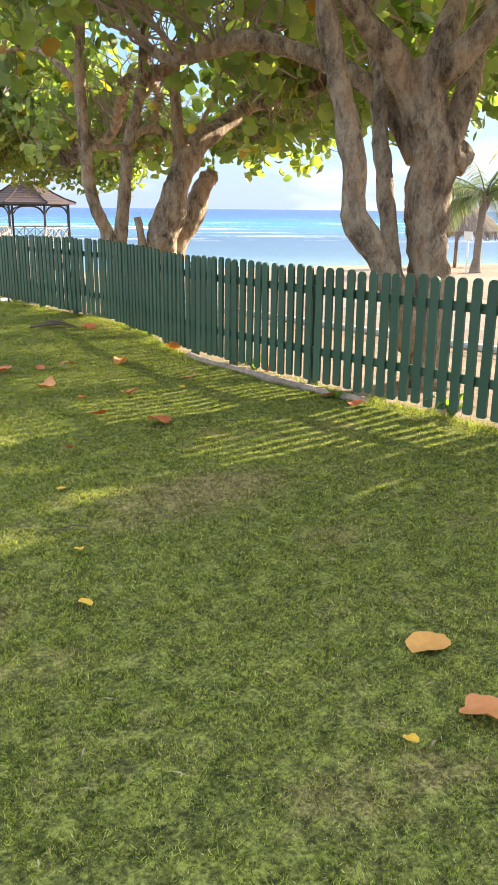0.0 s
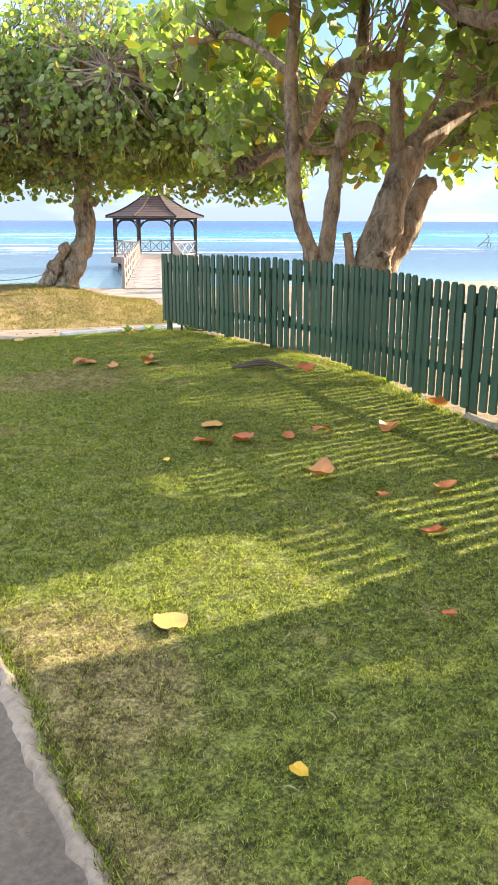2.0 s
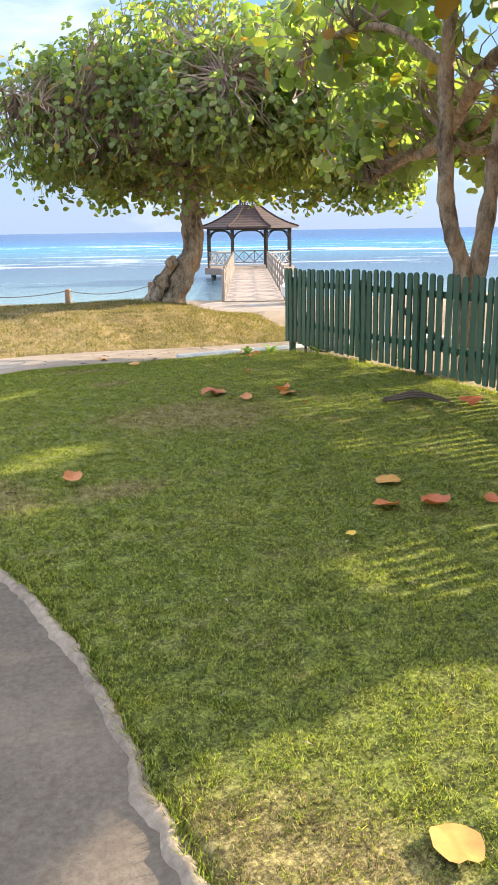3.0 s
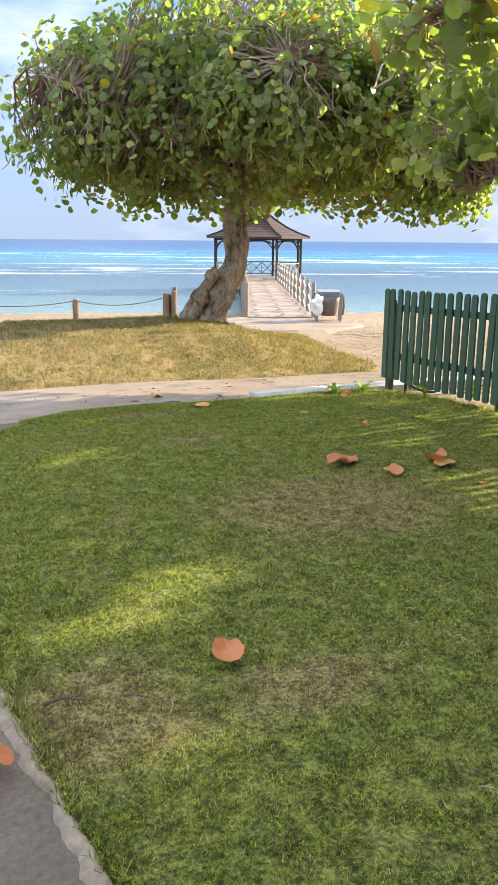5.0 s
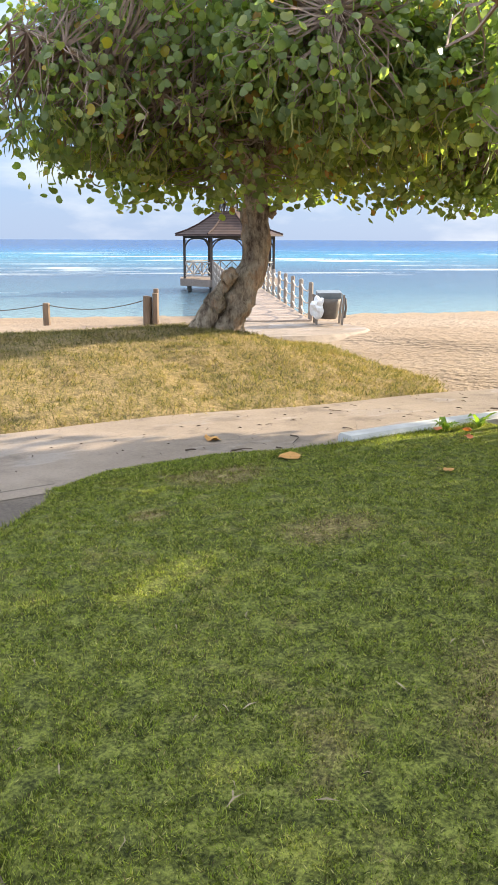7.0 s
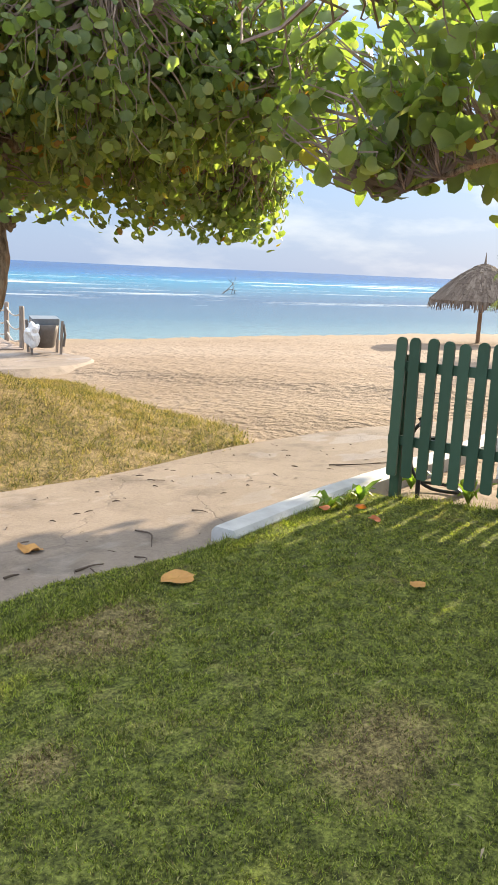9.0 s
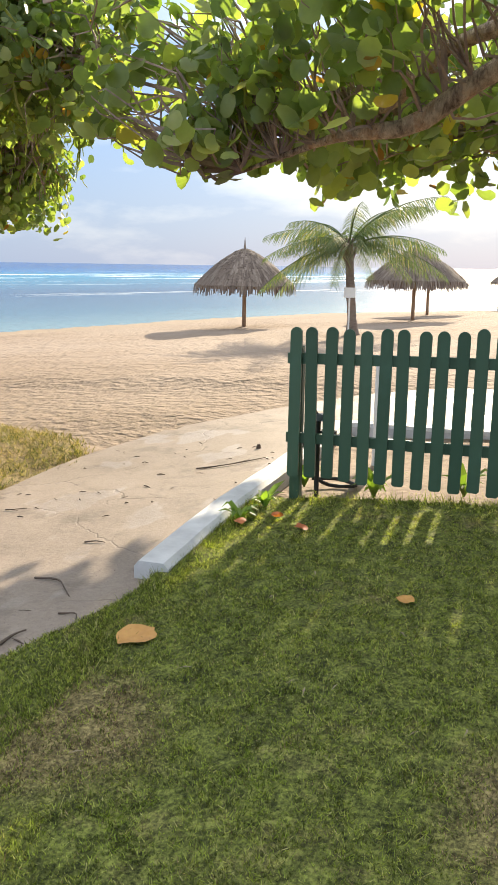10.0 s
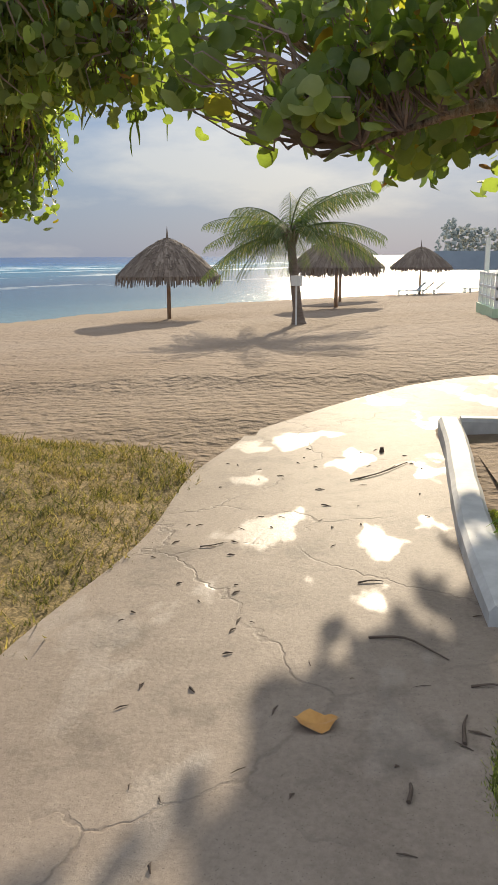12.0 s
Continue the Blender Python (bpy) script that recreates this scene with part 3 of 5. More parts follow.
def bank_z(x, y):
    n = np.array([noise.noise((a * 1.1, b * 1.1, 7)) * 0.06 + noise.noise((a * 4, b * 4, 9)) * 0.02 for a, b in zip(x.ravel(), y.ravel())]).reshape(x.shape)
    e = np.ones(x.shape)
    e[:, 0], e[:, -1], e[-1, :], e[0, :] = 0, 0, 0, 0
    e[:, 1], e[:, -2] = np.minimum(e[:, 1], 0.7), np.minimum(e[:, -2], 0.7)
    return gz(x, y) + n * e + 0.045 * e - 0.06 * (1 - e)


BZ = bank_z(BX, BYv)
solid("bank", sheet("bank", BX, BYv, lambda x, y: BZ, M_BANK), M_BANK, "sunlit grassy bank, yellowed and tussocky, below a tree", "bank", kind="structure")

# bed behind the fence
DY, DU = np.meshgrid(np.arange(-12, 13.9, 0.2), np.linspace(0, 1, 16), indexing="ij")
solid("planting_bed", sheet("planting_bed", lawn_right(DY) - 0.05 + (8.85 - lawn_right(DY)) * DU, DY, lambda x, y: gz(x * 0 + 5, y) - 0.03 - 0.1 * smooth(5.5, 8.8, x), M_SOIL), M_SOIL, "sandy planting bed between the fence and a white kerb", "bed", kind="structure")


def kerb_run(name, pts, w, top, depth, label, mat=M_KERB):
    """A rounded whitewashed kerb along a line."""
    a = Acc()
    prof = [(-w / 2, -depth), (-w / 2, -0.03), (-w / 2 + 0.03, 0), (w / 2 - 0.03, 0), (w / 2, -0.03), (w / 2, -depth)]
    pts = curve_pts([(*p, 0) for p in pts], 6 * len(pts))
    vs = []
    for i, p in enumerate(pts):
        d = (pts[min(i + 1, len(pts) - 1)] - pts[max(i - 1, 0)]).normalized()
        s = Vector((d.y, -d.x, 0))
        zt = top(p.x, p.y)
        for o, z in prof:
            q = p + s * (o + 0.008 * noise.noise((p.x * 3, p.y * 3, o * 9)))
            vs.append((q.x, q.y, zt + z + 0.008 * noise.noise((p.x * 2, p.y * 2, z * 9))))
    n, m = len(prof), len(pts)
    fs = [(i * n + k, i * n + k + 1, (i + 1) * n + k + 1, (i + 1) * n + k) for i in range(m - 1) for k in range(n - 1)]
    fs += [tuple(range(n)), tuple(range((m - 1) * n, m * n))[::-1]]
    return solid(name, a.add(vs, fs), mat, label, "kerb", kind="structure")


kerb_run("kerb_path", [(4.55, 14.12), (5.6, 14.12), (6.8, 14.06), (8.0, 13.98), (8.95, 13.95)], 0.2, lambda x, y: -0.115 - 0.005 * (x - 4.5), 0.5, "whitewashed concrete kerb between path and lawn")
kerb_run("kerb_bed", [(8.86, 13.85), (8.88, 10), (8.9, 6), (8.9, 0), (8.9, -12)], 0.18, lambda x, y: -0.12, 0.5, "whitewashed concrete kerb round the planting bed")
kerb_run("kerb_fence", [(5.1, 4.3), (5.12, 5.2), (5.18, 6.3), (5.28, 6.95)], 0.1, lambda x, y: -0.02, 0.2, "thin concrete edging at the foot of the fence", M_EDGE)

# crumbling mortar strip between walk and lawn
EY, EU = np.meshgrid(np.arange(-6, 13.4, 0.04), np.linspace(0, 1, 7), indexing="ij")
e_in = lawn_left(EY) + 0.03
e_out = e_in - 0.075 - wob(EY, 21.0, 0.07)
edge_x = e_out + (e_in - e_out) * EU
solid("trim_mortar", sheet("trim_mortar", edge_x, EY, lambda x, y: walk_z(x, y) - 0.006 + 0.03 * np.sin(EU * math.pi) ** 0.6 + 0.012 * np.sin(x * 60 + y * 47) * np.sin(y * 31 + 3 * np.sin(y * 7)), M_EDGE), M_EDGE, "crumbling pale mortar strip along the lawn", "edging", kind="structure")

# ---- trees ----
RNG = np.random.default_rng(7)
TAN = math.tan(radians(SUN_EL))
# stretches of ground that the sun reaches through gaps in the crowns: x, y, half lengths
GAPS = [(3.55, 5.3, 1.3, 0.45), (3.45, 6.72, 0.85, 0.24), (5.0, 8.0, 0.7, 0.45), (4.65, 6.75, 1.0, 0.44), (3.85, 3.8, 0.25, 0.1), (4.85, 3.5, 0.5, 0.3),
        (1.75, 5.38, 0.95, 0.4), (1.85, 4.66, 0.1, 0.0), (2.15, 3.75, 0.05, 0.0), (1.62, 3.46, 0.05, 0.0), (1.3, 2.45, -0.06, -0.02),
        (2.1, 12.1, 0.16, 0.06), (1.62, 10.9, 0.2, 0.06), (1.85, 9.75, 0.22, 0.1), (1.45, 9.45, 0.27, 0.04), (1.33, 8.5, 0.05, 0.03),
        (5.5, 12.9, 0.2, 0.12), (4.5, 11.1, 0.0, -0.06), (5.3, 13.85, 0.2, 0.02), (4.35, 13.2, 0.0, -0.03), (2.87, 13.67, -0.05, -0.02),
        (7.2, 15.6, 3.1, 0.65), (6.0, 18.0, 3.6, 1.35)]


def open_sky(p):
    """True for the points p (n, 3) that would shade none of those stretches."""
    k = p[:, 2] / TAN
    gxx, gyy = p[:, 0] - k * math.cos(radians(SUN_AZ)), p[:, 1] - k * math.sin(radians(SUN_AZ))
    ok = np.ones(len(p), dtype=bool)
    for x, y, a, b in GAPS:
        ok &= ((gxx - x) / (a + 0.3)) ** 2 + ((gyy - y) / (b + 0.15)) ** 2 > 1
    return ok


def leaf_cloud(blobs, count, size, floor, droop=0.5, carve=True, hole=-0.3):
    """Round leaves spread through ellipsoids, most of them near the skin."""
    vol = np.array([b[3] * b[4] * b[5] for b in blobs]) ** 0.75
    pick = RNG.choice(len(blobs), count, p=vol / vol.sum())
    B = np.array(blobs)[pick]
    d = RNG.normal(size=(count, 3))
    d /= np.linalg.norm(d, axis=1)[:, None]
    r = RNG.random(count) ** 0.38
    lump = np.array([0.78 + 0.42 * noise.noise((float(a[0]) * 2.2 + float(b[0]), float(a[1]) * 2.2 + float(b[1]), float(a[2]) * 2.2)) for a, b in zip(d, B)])
    p = B[:, :3] + d * B[:, 3:6] * (r * lump * 1.12)[:, None]
    clump = np.array([noise.noise((float(a[0]) * 1.5, float(a[1]) * 1.5, float(a[2]) * 1.5)) for a in p])
    keep = (p[:, 2] > floor + 0.25 * clump) & (clump > hole)
    if carve:
        keep &= open_sky(p)
    p, d = p[keep], d[keep]
    n = len(p)
    s = size * RNG.uniform(0.65, 1.2, n)
    # the blade faces outward and up, tipped at random
    nrm = d * 0.75 + RNG.normal(scale=0.7, size=(n, 3)) + np.array([-0.15, 0, 0.25])
    nrm /= np.linalg.norm(nrm, axis=1)[:, None]
    t = RNG.normal(size=(n, 3)) + np.array([0, 0, -droop])
    t -= (t * nrm).sum(1)[:, None] * nrm
    t /= np.linalg.norm(t, axis=1)[:, None]
    b = np.cross(nrm, t)
    ang = np.radians([180, 138, 100, 62, 22, -22, -62, -100, -138])
    rad = np.array([0.66, 1.0, 1.06, 1.04, 1.0, 1.0, 1.04, 1.06, 1.0])
    vs = np.empty((n, 10, 3))
    vs[:, 0] = p + nrm * (s * 0.1)[:, None]
    curl = RNG.uniform(-0.25, 0.12, n)
    for k in range(9):
        up = curl * abs(math.sin(ang[k]))
        vs[:, k + 1] = p + (t * math.cos(ang[k]) + b * math.sin(ang[k])) * (s * rad[k] * 0.5)[:, None] + nrm * (s * up)[:, None]
    base = np.arange(n)[:, None, None] * 10
    tri = np.array([[0, k, k % 9 + 1] for k in range(1, 10)])[None]
    return vs.reshape(-1, 3), (base + tri).reshape(-1, 3), p


def twigs(acc, starts, targets, rng, r0=0.022):
    """Crooked twigs from the nearest limb point out towards the leaves."""
    S = np.array([tuple(s) for s in starts if s[2] > 1.9])
    for q in targets:
        i = np.argmin(((S - q) ** 2).sum(1) + 0.4 * rng.random(len(S)))
        a, b = Vector(S[i]), Vector(q)
        if (b - a).length > 3.2:
            a = b + (a - b).normalized() * rng.uniform(1.0, 2.2)
        L = (b - a).length
        m = [a.lerp(b, u) + Vector(rng.normal(scale=0.1 * L * (1 - abs(2 * u - 1)) + 0.015, size=3)) for u in (0.3, 0.6, 0.82)]
        if not open_sky(np.array([tuple(p.lerp(q2, w)) for p, q2 in zip((a, *m), (*m, b)) for w in (0.0, 0.33, 0.66)])).all():
            continue
        r = r0 * (0.4 + 0.4 * L)
        acc.tube(curve_pts([a, *m, b], 7), [r, r * 0.85, r * 0.72, r * 0.6, r * 0.45, r * 0.32, r * 0.18], 3, caps=False)


def strands(acc, pts, rng, lo=0.16, hi=0.42):
    for p in pts:
        L = rng.uniform(lo, hi)
        a = Vector(p)
        sx, sy = rng.normal(scale=0.1, size=2)
        ph = rng.uniform(0, 6)
        c = [a + Vector((sx * u + 0.03 * math.sin(ph + 5 * u), sy * u + 0.03 * math.cos(ph + 4 * u), -L * u)) for u in (0, 0.25, 0.5, 0.75, 1)]
        w = rng.uniform(0.008, 0.017)
        acc.tube(c, [w * 0.5, w, w, w * 0.9, w * 0.3], 3, caps=False)


def big_tree(label, at, trunks, limbs, blobs, count, floor, bark, twig_n, strand_n, size=0.19, knots=(), hole=-0.3):
    """A sea grape: gnarled stems, spreading limbs, twigs and a crown of round leaves."""
    tree = thing("tree", at, label, "tree", "sea grape trees along the beach")
    inv = Vector(at)
    starts = []
    t = Acc()
    for i, (pts, r0, r1) in enumerate(trunks):
        c = curve_pts(pts, 40)
        rr = [(1 + 0.12 * noise.noise(c[u] * 2.3)) * (r0 + (r1 - r0) * u / 39) * (1 + 0.45 * max(0.0, 1 - (c[u].z - c[0].z) / 0.7) ** 2 * (i == 0 or r0 > 0.15)) for u in range(40)]
        t.tube([p - inv for p in c], rr, 28, 0.34, i * 7.0)
        starts += c[15:]
    for p, r in knots:
        k = bmesh.new()
        bmesh.ops.create_icosphere(k, subdivisions=3, radius=r)
        for v in k.verts:
            v.co *= 1 + 0.55 * noise.noise(v.co * 9 + Vector(p)) + 0.3 * noise.noise(v.co * 23 + Vector(p))
        t.add([Vector(p) - inv + v.co for v in k.verts], [[v.index for v in f.verts] for f in k.faces])
        k.free()
    part("trunk", t, bark, tree, "mottled flaking bark, gnarled and knotted", True)
    for i, (pts, r0, r1) in enumerate(limbs):
        c = curve_pts(pts, 16)
        l = Acc().tube([p - inv for p in c], [(r0 + (r1 - r0) * u / 15) * (1 - 0.75 * max(0.0, (u - 9) / 6) ** 1.5) for u in range(16)], 10, 0.28, i * 3.0 + 50)
        part("limb", l, bark, tree, "", True)
        starts += c[3:]
    v, f, pts = leaf_cloud(blobs, count, size, floor, hole=hole)
    crown = part("crown", bulk("crown", v - np.array(at), f, M_LEAF), M_LEAF, tree, "dense round leathery green leaves, some yellow and red")
    crown["kind"] = "stuff"
    rng = np.random.default_rng(len(blobs) + count)
    tw = Acc()
    ends = pts[pts[:, 2] > floor + 0.45]
    twigs(tw, starts, ends[rng.choice(len(ends), twig_n)], rng)
    tw.v = [(a - at[0], b - at[1], c - at[2]) for a, b, c in tw.v]
    part("twig_tangle", tw, M_TWIG, tree, "tangle of thin bare twigs")["kind"] = "stuff"
    if strand_n:
        st = Acc()
        low = pts[(pts[:, 2] > np.quantile(pts[:, 2], 0.08)) & (pts[:, 2] < np.quantile(pts[:, 2], 0.6))]
        strands(st, low[rng.choice(len(low), strand_n)] - np.array(at), rng)
        part("fruit_tassel", st, M_STRAND, tree, "pale hanging flower and fruit strands")["kind"] = "stuff"
    return tree


big_tree("old sea grape tree with several stems behind the green fence", (6.2, 4.5, -0.05),
         [([(6.25, 4.5, -0.15), (6.2, 4.53, 0.97), (6.16, 4.56, 1.47), (6.17, 4.55, 1.95), (6.11, 4.61, 2.41), (6.07, 4.64, 2.75)], 0.21, 0.17),
          ([(5.98, 4.5, 0.3), (5.74, 4.53, 0.79), (5.5, 4.61, 1.18), (5.37, 4.73, 1.46), (5.34, 4.75, 1.92), (5.26, 4.83, 2.44), (5.16, 4.92, 2.94), (5.0, 5.0, 3.7)], 0.125, 0.085),
          ([(6.02, 4.7, 0.5), (5.92, 4.78, 1.27), (5.93, 4.9, 1.85), (5.96, 5.01, 2.34), (6.05, 5.06, 2.68)], 0.085, 0.075)],
         [([(6.08, 4.64, 2.2), (5.81, 4.74, 2.71), (5.47, 4.77, 2.96), (5.14, 4.8, 3.24), (4.4, 4.6, 4.1)], 0.14, 0.05),
          ([(6.12, 4.6, 2.4), (6.29, 4.58, 2.96), (6.49, 4.54, 3.38), (7.2, 4.2, 4.6)], 0.15, 0.06),
          ([(6.22, 4.5, 1.9), (6.63, 4.55, 2.59), (7.02, 4.74, 3.08), (7.6, 4.9, 3.7), (8.8, 5.0, 4.2)], 0.13, 0.05),
          ([(6.2, 4.75, 1.95), (6.18, 5.08, 2.41), (5.98, 5.39, 2.7), (5.73, 5.74, 2.88), (5.41, 6.16, 3.02), (5.2, 6.49, 2.93), (5.03, 6.9, 2.89), (4.9, 7.28, 3.15), (4.92, 7.6, 3.6)], 0.11, 0.06),
          ([(6.05, 5.06, 2.6), (6.3, 5.5, 3.2), (6.9, 6.2, 3.8)], 0.08, 0.03),
          ([(6.1, 4.5, 2.6), (6.3, 3.4, 3.5), (6.6, 2.2, 4.1)], 0.13, 0.04)],
         # the last five lobes are added out of view to shade the lawn
         [(6.3, 3.6, 4.9, 3.6, 3.4, 1.7), (9.2, 4.6, 4.0, 2.6, 2.6, 1.6), (10.6, 6.4, 3.3, 1.9, 2.0, 1.3), (9.8, 2.2, 3.7, 2.3, 2.2, 1.5), (4.2, 3.8, 4.3, 1.8, 2.6, 0.9), (7.0, 6.6, 4.4, 2.4, 1.6, 1.3), (4.0, 6.3, 3.75, 1.3, 1.6, 0.65), (7.5, -0.5, 4.6, 3.0, 2.4, 1.7), (2.6, 1.2, 4.5, 2.3, 2.4, 0.8), (11.2, 0.6, 4.0, 2.4, 2.0, 1.8), (8.8, 1.0, 5.3, 3.0, 2.4, 1.3), (13.4, 2.6, 4.3, 2.6, 2.3, 1.2), (13.2, -0.4, 4.2, 2.4, 2.0, 1.3)],
         18500, 2.05, M_BARK, 1900, 90, 0.2, hole=-0.1,
         knots=[((6.33, 4.46, 1.98), 0.15)])

big_tree("leaning sea grape tree with slender side stems behind the green fence", (7.5, 10.7, -0.1),
         [([(7.42, 10.7, -0.25), (7.52, 10.7, 0.5), (7.66, 10.7, 1.15), (7.82, 10.7, 1.6), (7.99, 10.7, 2.0), (8.18, 10.72, 2.28), (8.5, 10.78, 2.57), (9.18, 10.9, 2.93), (9.98, 11.0, 3.33), (10.73, 11.0, 3.76)], 0.27, 0.11),
          ([(7.8, 10.95, -0.1), (8.0, 10.95, 0.8), (8.38, 10.95, 1.36), (8.58, 10.95, 1.75), (8.74, 10.95, 2.0)], 0.2, 0.13),
          ([(6.95, 11.0, -0.1), (6.88, 11.0, 0.7), (6.78, 11.0, 1.12), (6.64, 11.0, 1.43), (6.52, 11.0, 1.8), (6.47, 11.0, 2.17), (6.45, 11.0, 2.61), (6.43, 11.0, 3.03), (6.45, 11.0, 3.5), (6.46, 11.0, 4.2)], 0.105, 0.08),
          ([(6.98, 11.0, 0.3), (7.04, 11.0, 1.12), (7.1, 11.0, 1.51), (7.17, 11.0, 1.98), (7.21, 11.0, 2.36), (7.33, 11.0, 2.74), (7.45, 11.0, 3.12), (7.52, 11.0, 3.5), (7.58, 11.0, 4.1)], 0.11, 0.075),
          ([(7.36, 10.75, 0.1), (7.3, 10.78, 0.9), (7.22, 10.8, 1.36)], 0.09, 0.05)],
         [([(8.02, 10.75, 2.25), (8.0, 10.8, 3.0), (7.98, 10.8, 3.5), (8.1, 10.7, 4.3)], 0.11, 0.05),
          ([(7.22, 11.0, 2.42), (7.43, 10.95, 2.65), (7.72, 10.9, 2.67), (8.05, 10.82, 2.42)], 0.06, 0.075),
          ([(7.22, 11.0, 2.42), (6.87, 11.0, 2.36), (6.6, 11.05, 2.5), (6.2, 11.3, 2.9)], 0.06, 0.025),
          ([(8.2, 10.75, 2.35), (8.38, 10.7, 2.75), (8.6, 10.6, 3.2), (8.7, 10.4, 3.9)], 0.05, 0.025),
          ([(7.4, 11.0, 3.0), (7.7, 11.4, 3.1), (8.1, 11.7, 3.3), (8.6, 12.0, 3.6)], 0.055, 0.025),
          ([(8.0, 10.85, 3.5), (7.7, 11.6, 3.5), (7.95, 12.3, 3.15), (8.2, 12.9, 2.85), (8.18, 13.3, 2.6), (8.23, 13.76, 2.56), (8.33, 14.13, 2.5), (8.35, 14.85, 2.27)], 0.11, 0.06),
          ([(8.0, 11.6, 3.5), (9.26, 13.04, 3.49), (9.51, 13.64, 3.03), (9.6, 14.09, 2.96), (9.66, 14.56, 2.72)], 0.09, 0.04),
          ([(6.44, 11.0, 3.2), (6.25, 11.9, 3.75), (6.4, 13.4, 3.9), (7.0, 15.0, 4.0)], 0.05, 0.02),
          ([(9.5, 10.95, 3.1), (9.9, 9.9, 3.3), (10.6, 9.2, 3.5)], 0.1, 0.04),
          ([(10.0, 11.0, 3.35), (10.7, 11.6, 3.35), (11.6, 12.4, 3.1)], 0.09, 0.035),
          ([(6.45, 11.0, 3.7), (5.8, 10.2, 4.25), (4.9, 8.9, 4.6)], 0.045, 0.015)],
         # the last three lobes are added to keep sun off the lawn
         [(7.6, 9.6, 5.0, 4.2, 4.0, 1.8), (10.2, 9.6, 3.9, 2.6, 2.6, 1.7), (11.4, 12.3, 3.5, 2.3, 2.0, 1.5), (8.7, 14.2, 3.3, 1.8, 1.4, 1.1), (6.9, 13.4, 4.0, 1.5, 1.8, 0.8), (9.2, 16.0, 3.5, 1.5, 1.3, 1.2), (10.6, 14.3, 2.9, 1.6, 1.3, 0.75), (8.3, 15.0, 2.75, 1.1, 0.9, 0.6), (4.9, 8.4, 4.0, 1.4, 3.0, 0.65), (12.2, 13.6, 3.1, 1.5, 1.2, 1.0), (10.6, 7.9, 4.0, 2.4, 1.8, 1.6), (13.2, 8.0, 4.2, 2.2, 2.2, 1.1), (12.6, 10.2, 4.1, 2.0, 1.6, 1.0)],
         18000, 2.05, M_BARK, 3000, 260, 0.22, hole=-0.06,
         knots=[((7.5, 10.52, 0.98), 0.17), ((8.72, 10.95, 1.97), 0.15), ((8.05, 10.62, 2.3), 0.15)])

big_tree("broad sea grape tree with one leaning trunk on the grassy bank", (7.15, 20.45, -0.05),
         [([(7.05, 20.45, -0.3), (7.24, 20.42, 0.31), (7.5, 20.4, 0.83), (7.65, 20.36, 1.34), (7.6, 20.36, 1.84), (7.61, 20.36, 2.34), (7.58, 20.36, 2.8), (7.75, 20.4, 3.9)], 0.28, 0.16),
          ([(6.55, 20.5, -0.25), (6.74, 20.45, 0.2), (6.9, 20.4, 0.55), (7.15, 20.38, 0.9)], 0.2, 0.1)],
         [([(7.64, 20.3, 2.6), (6.4, 20.0, 3.2), (5.0, 20.2, 3.8), (3.8, 20.4, 4.2)], 0.12, 0.04),
          ([(7.7, 20.35, 2.8), (8.9, 19.6, 3.4), (10.4, 19.2, 3.7), (11.8, 19.2, 3.4)], 0.13, 0.045),
          ([(7.75, 20.4, 3.2), (7.6, 19.2, 3.9), (7.2, 17.8, 4.3)], 0.1, 0.035),
          ([(7.75, 20.4, 3.1), (8.6, 21.8, 3.9), (9.6, 23.0, 4.3)], 0.1, 0.035),
          ([(7.75, 20.4, 3.5), (6.8, 21.6, 4.4), (5.6, 22.6, 4.9)], 0.1, 0.035),
          ([(9.0, 19.5, 3.45), (9.6, 18.2, 3.7), (9.7, 17.0, 3.7)], 0.07, 0.03)],
         [(8.2, 20.4, 4.2, 3.7, 3.2, 2.4), (5.5, 21.2, 3.75, 1.9, 1.9, 1.85), (10.6, 20.2, 3.6, 2.6, 2.4, 1.9), (12.1, 19.6, 3.0, 1.5, 1.5, 1.3), (8.0, 18.5, 3.9, 2.3, 1.4, 1.6), (9.6, 17.7, 3.75, 1.8, 1.2, 1.45), (7.0, 22.4, 3.7, 2.2, 1.7, 1.9), (9.6, 22.4, 3.7, 2.6, 1.8, 1.9), (13.2, 20.4, 2.9, 1.0, 1.1, 0.9)],
         52000, 1.85, M_BARK3, 6600, 3000, 0.135, hole=-0.27,
         knots=[((7.08, 20.25, 0.9), 0.13), ((7.82, 20.2, 1.9), 0.1), ((6.85, 20.3, 0.5), 0.16)])


# ---- picket fence ----
def fence_line():
    """Centre line of the fence, from the end beside the path to beyond the view."""
    return [(6.12, 13.8), (6.05, 12.0), (6.04, 10.9), (6.06, 9.9), (5.9, 9.15), (5.6, 7.95), (5.38, 7.1), (5.26, 6.3), (5.2, 5.1), (5.17, 3.0), (5.12, -4.5)]


def picket_mesh(w, h, th):
    a = Acc()
    prof = [(-w / 2, 0.012), (-w / 2 + 0.012, 0), (w / 2 - 0.012, 0), (w / 2, 0.012)] + [(w / 2 * math.cos(t), h - w / 2 + w / 2 * math.sin(t)) for t in np.linspace(0, math.pi, 8)]
    n = len(prof)
    vs = [(x, -th / 2, z) for x, z in prof] + [(x, th / 2, z) for x, z in prof]
    a.add(vs, [tuple(range(n)), tuple(range(n, 2 * n))[::-1]] + [(i, n + i, n + (i + 1) % n, (i + 1) % n) for i in range(n)])
    return a.mesh("picket", M_PAINT)


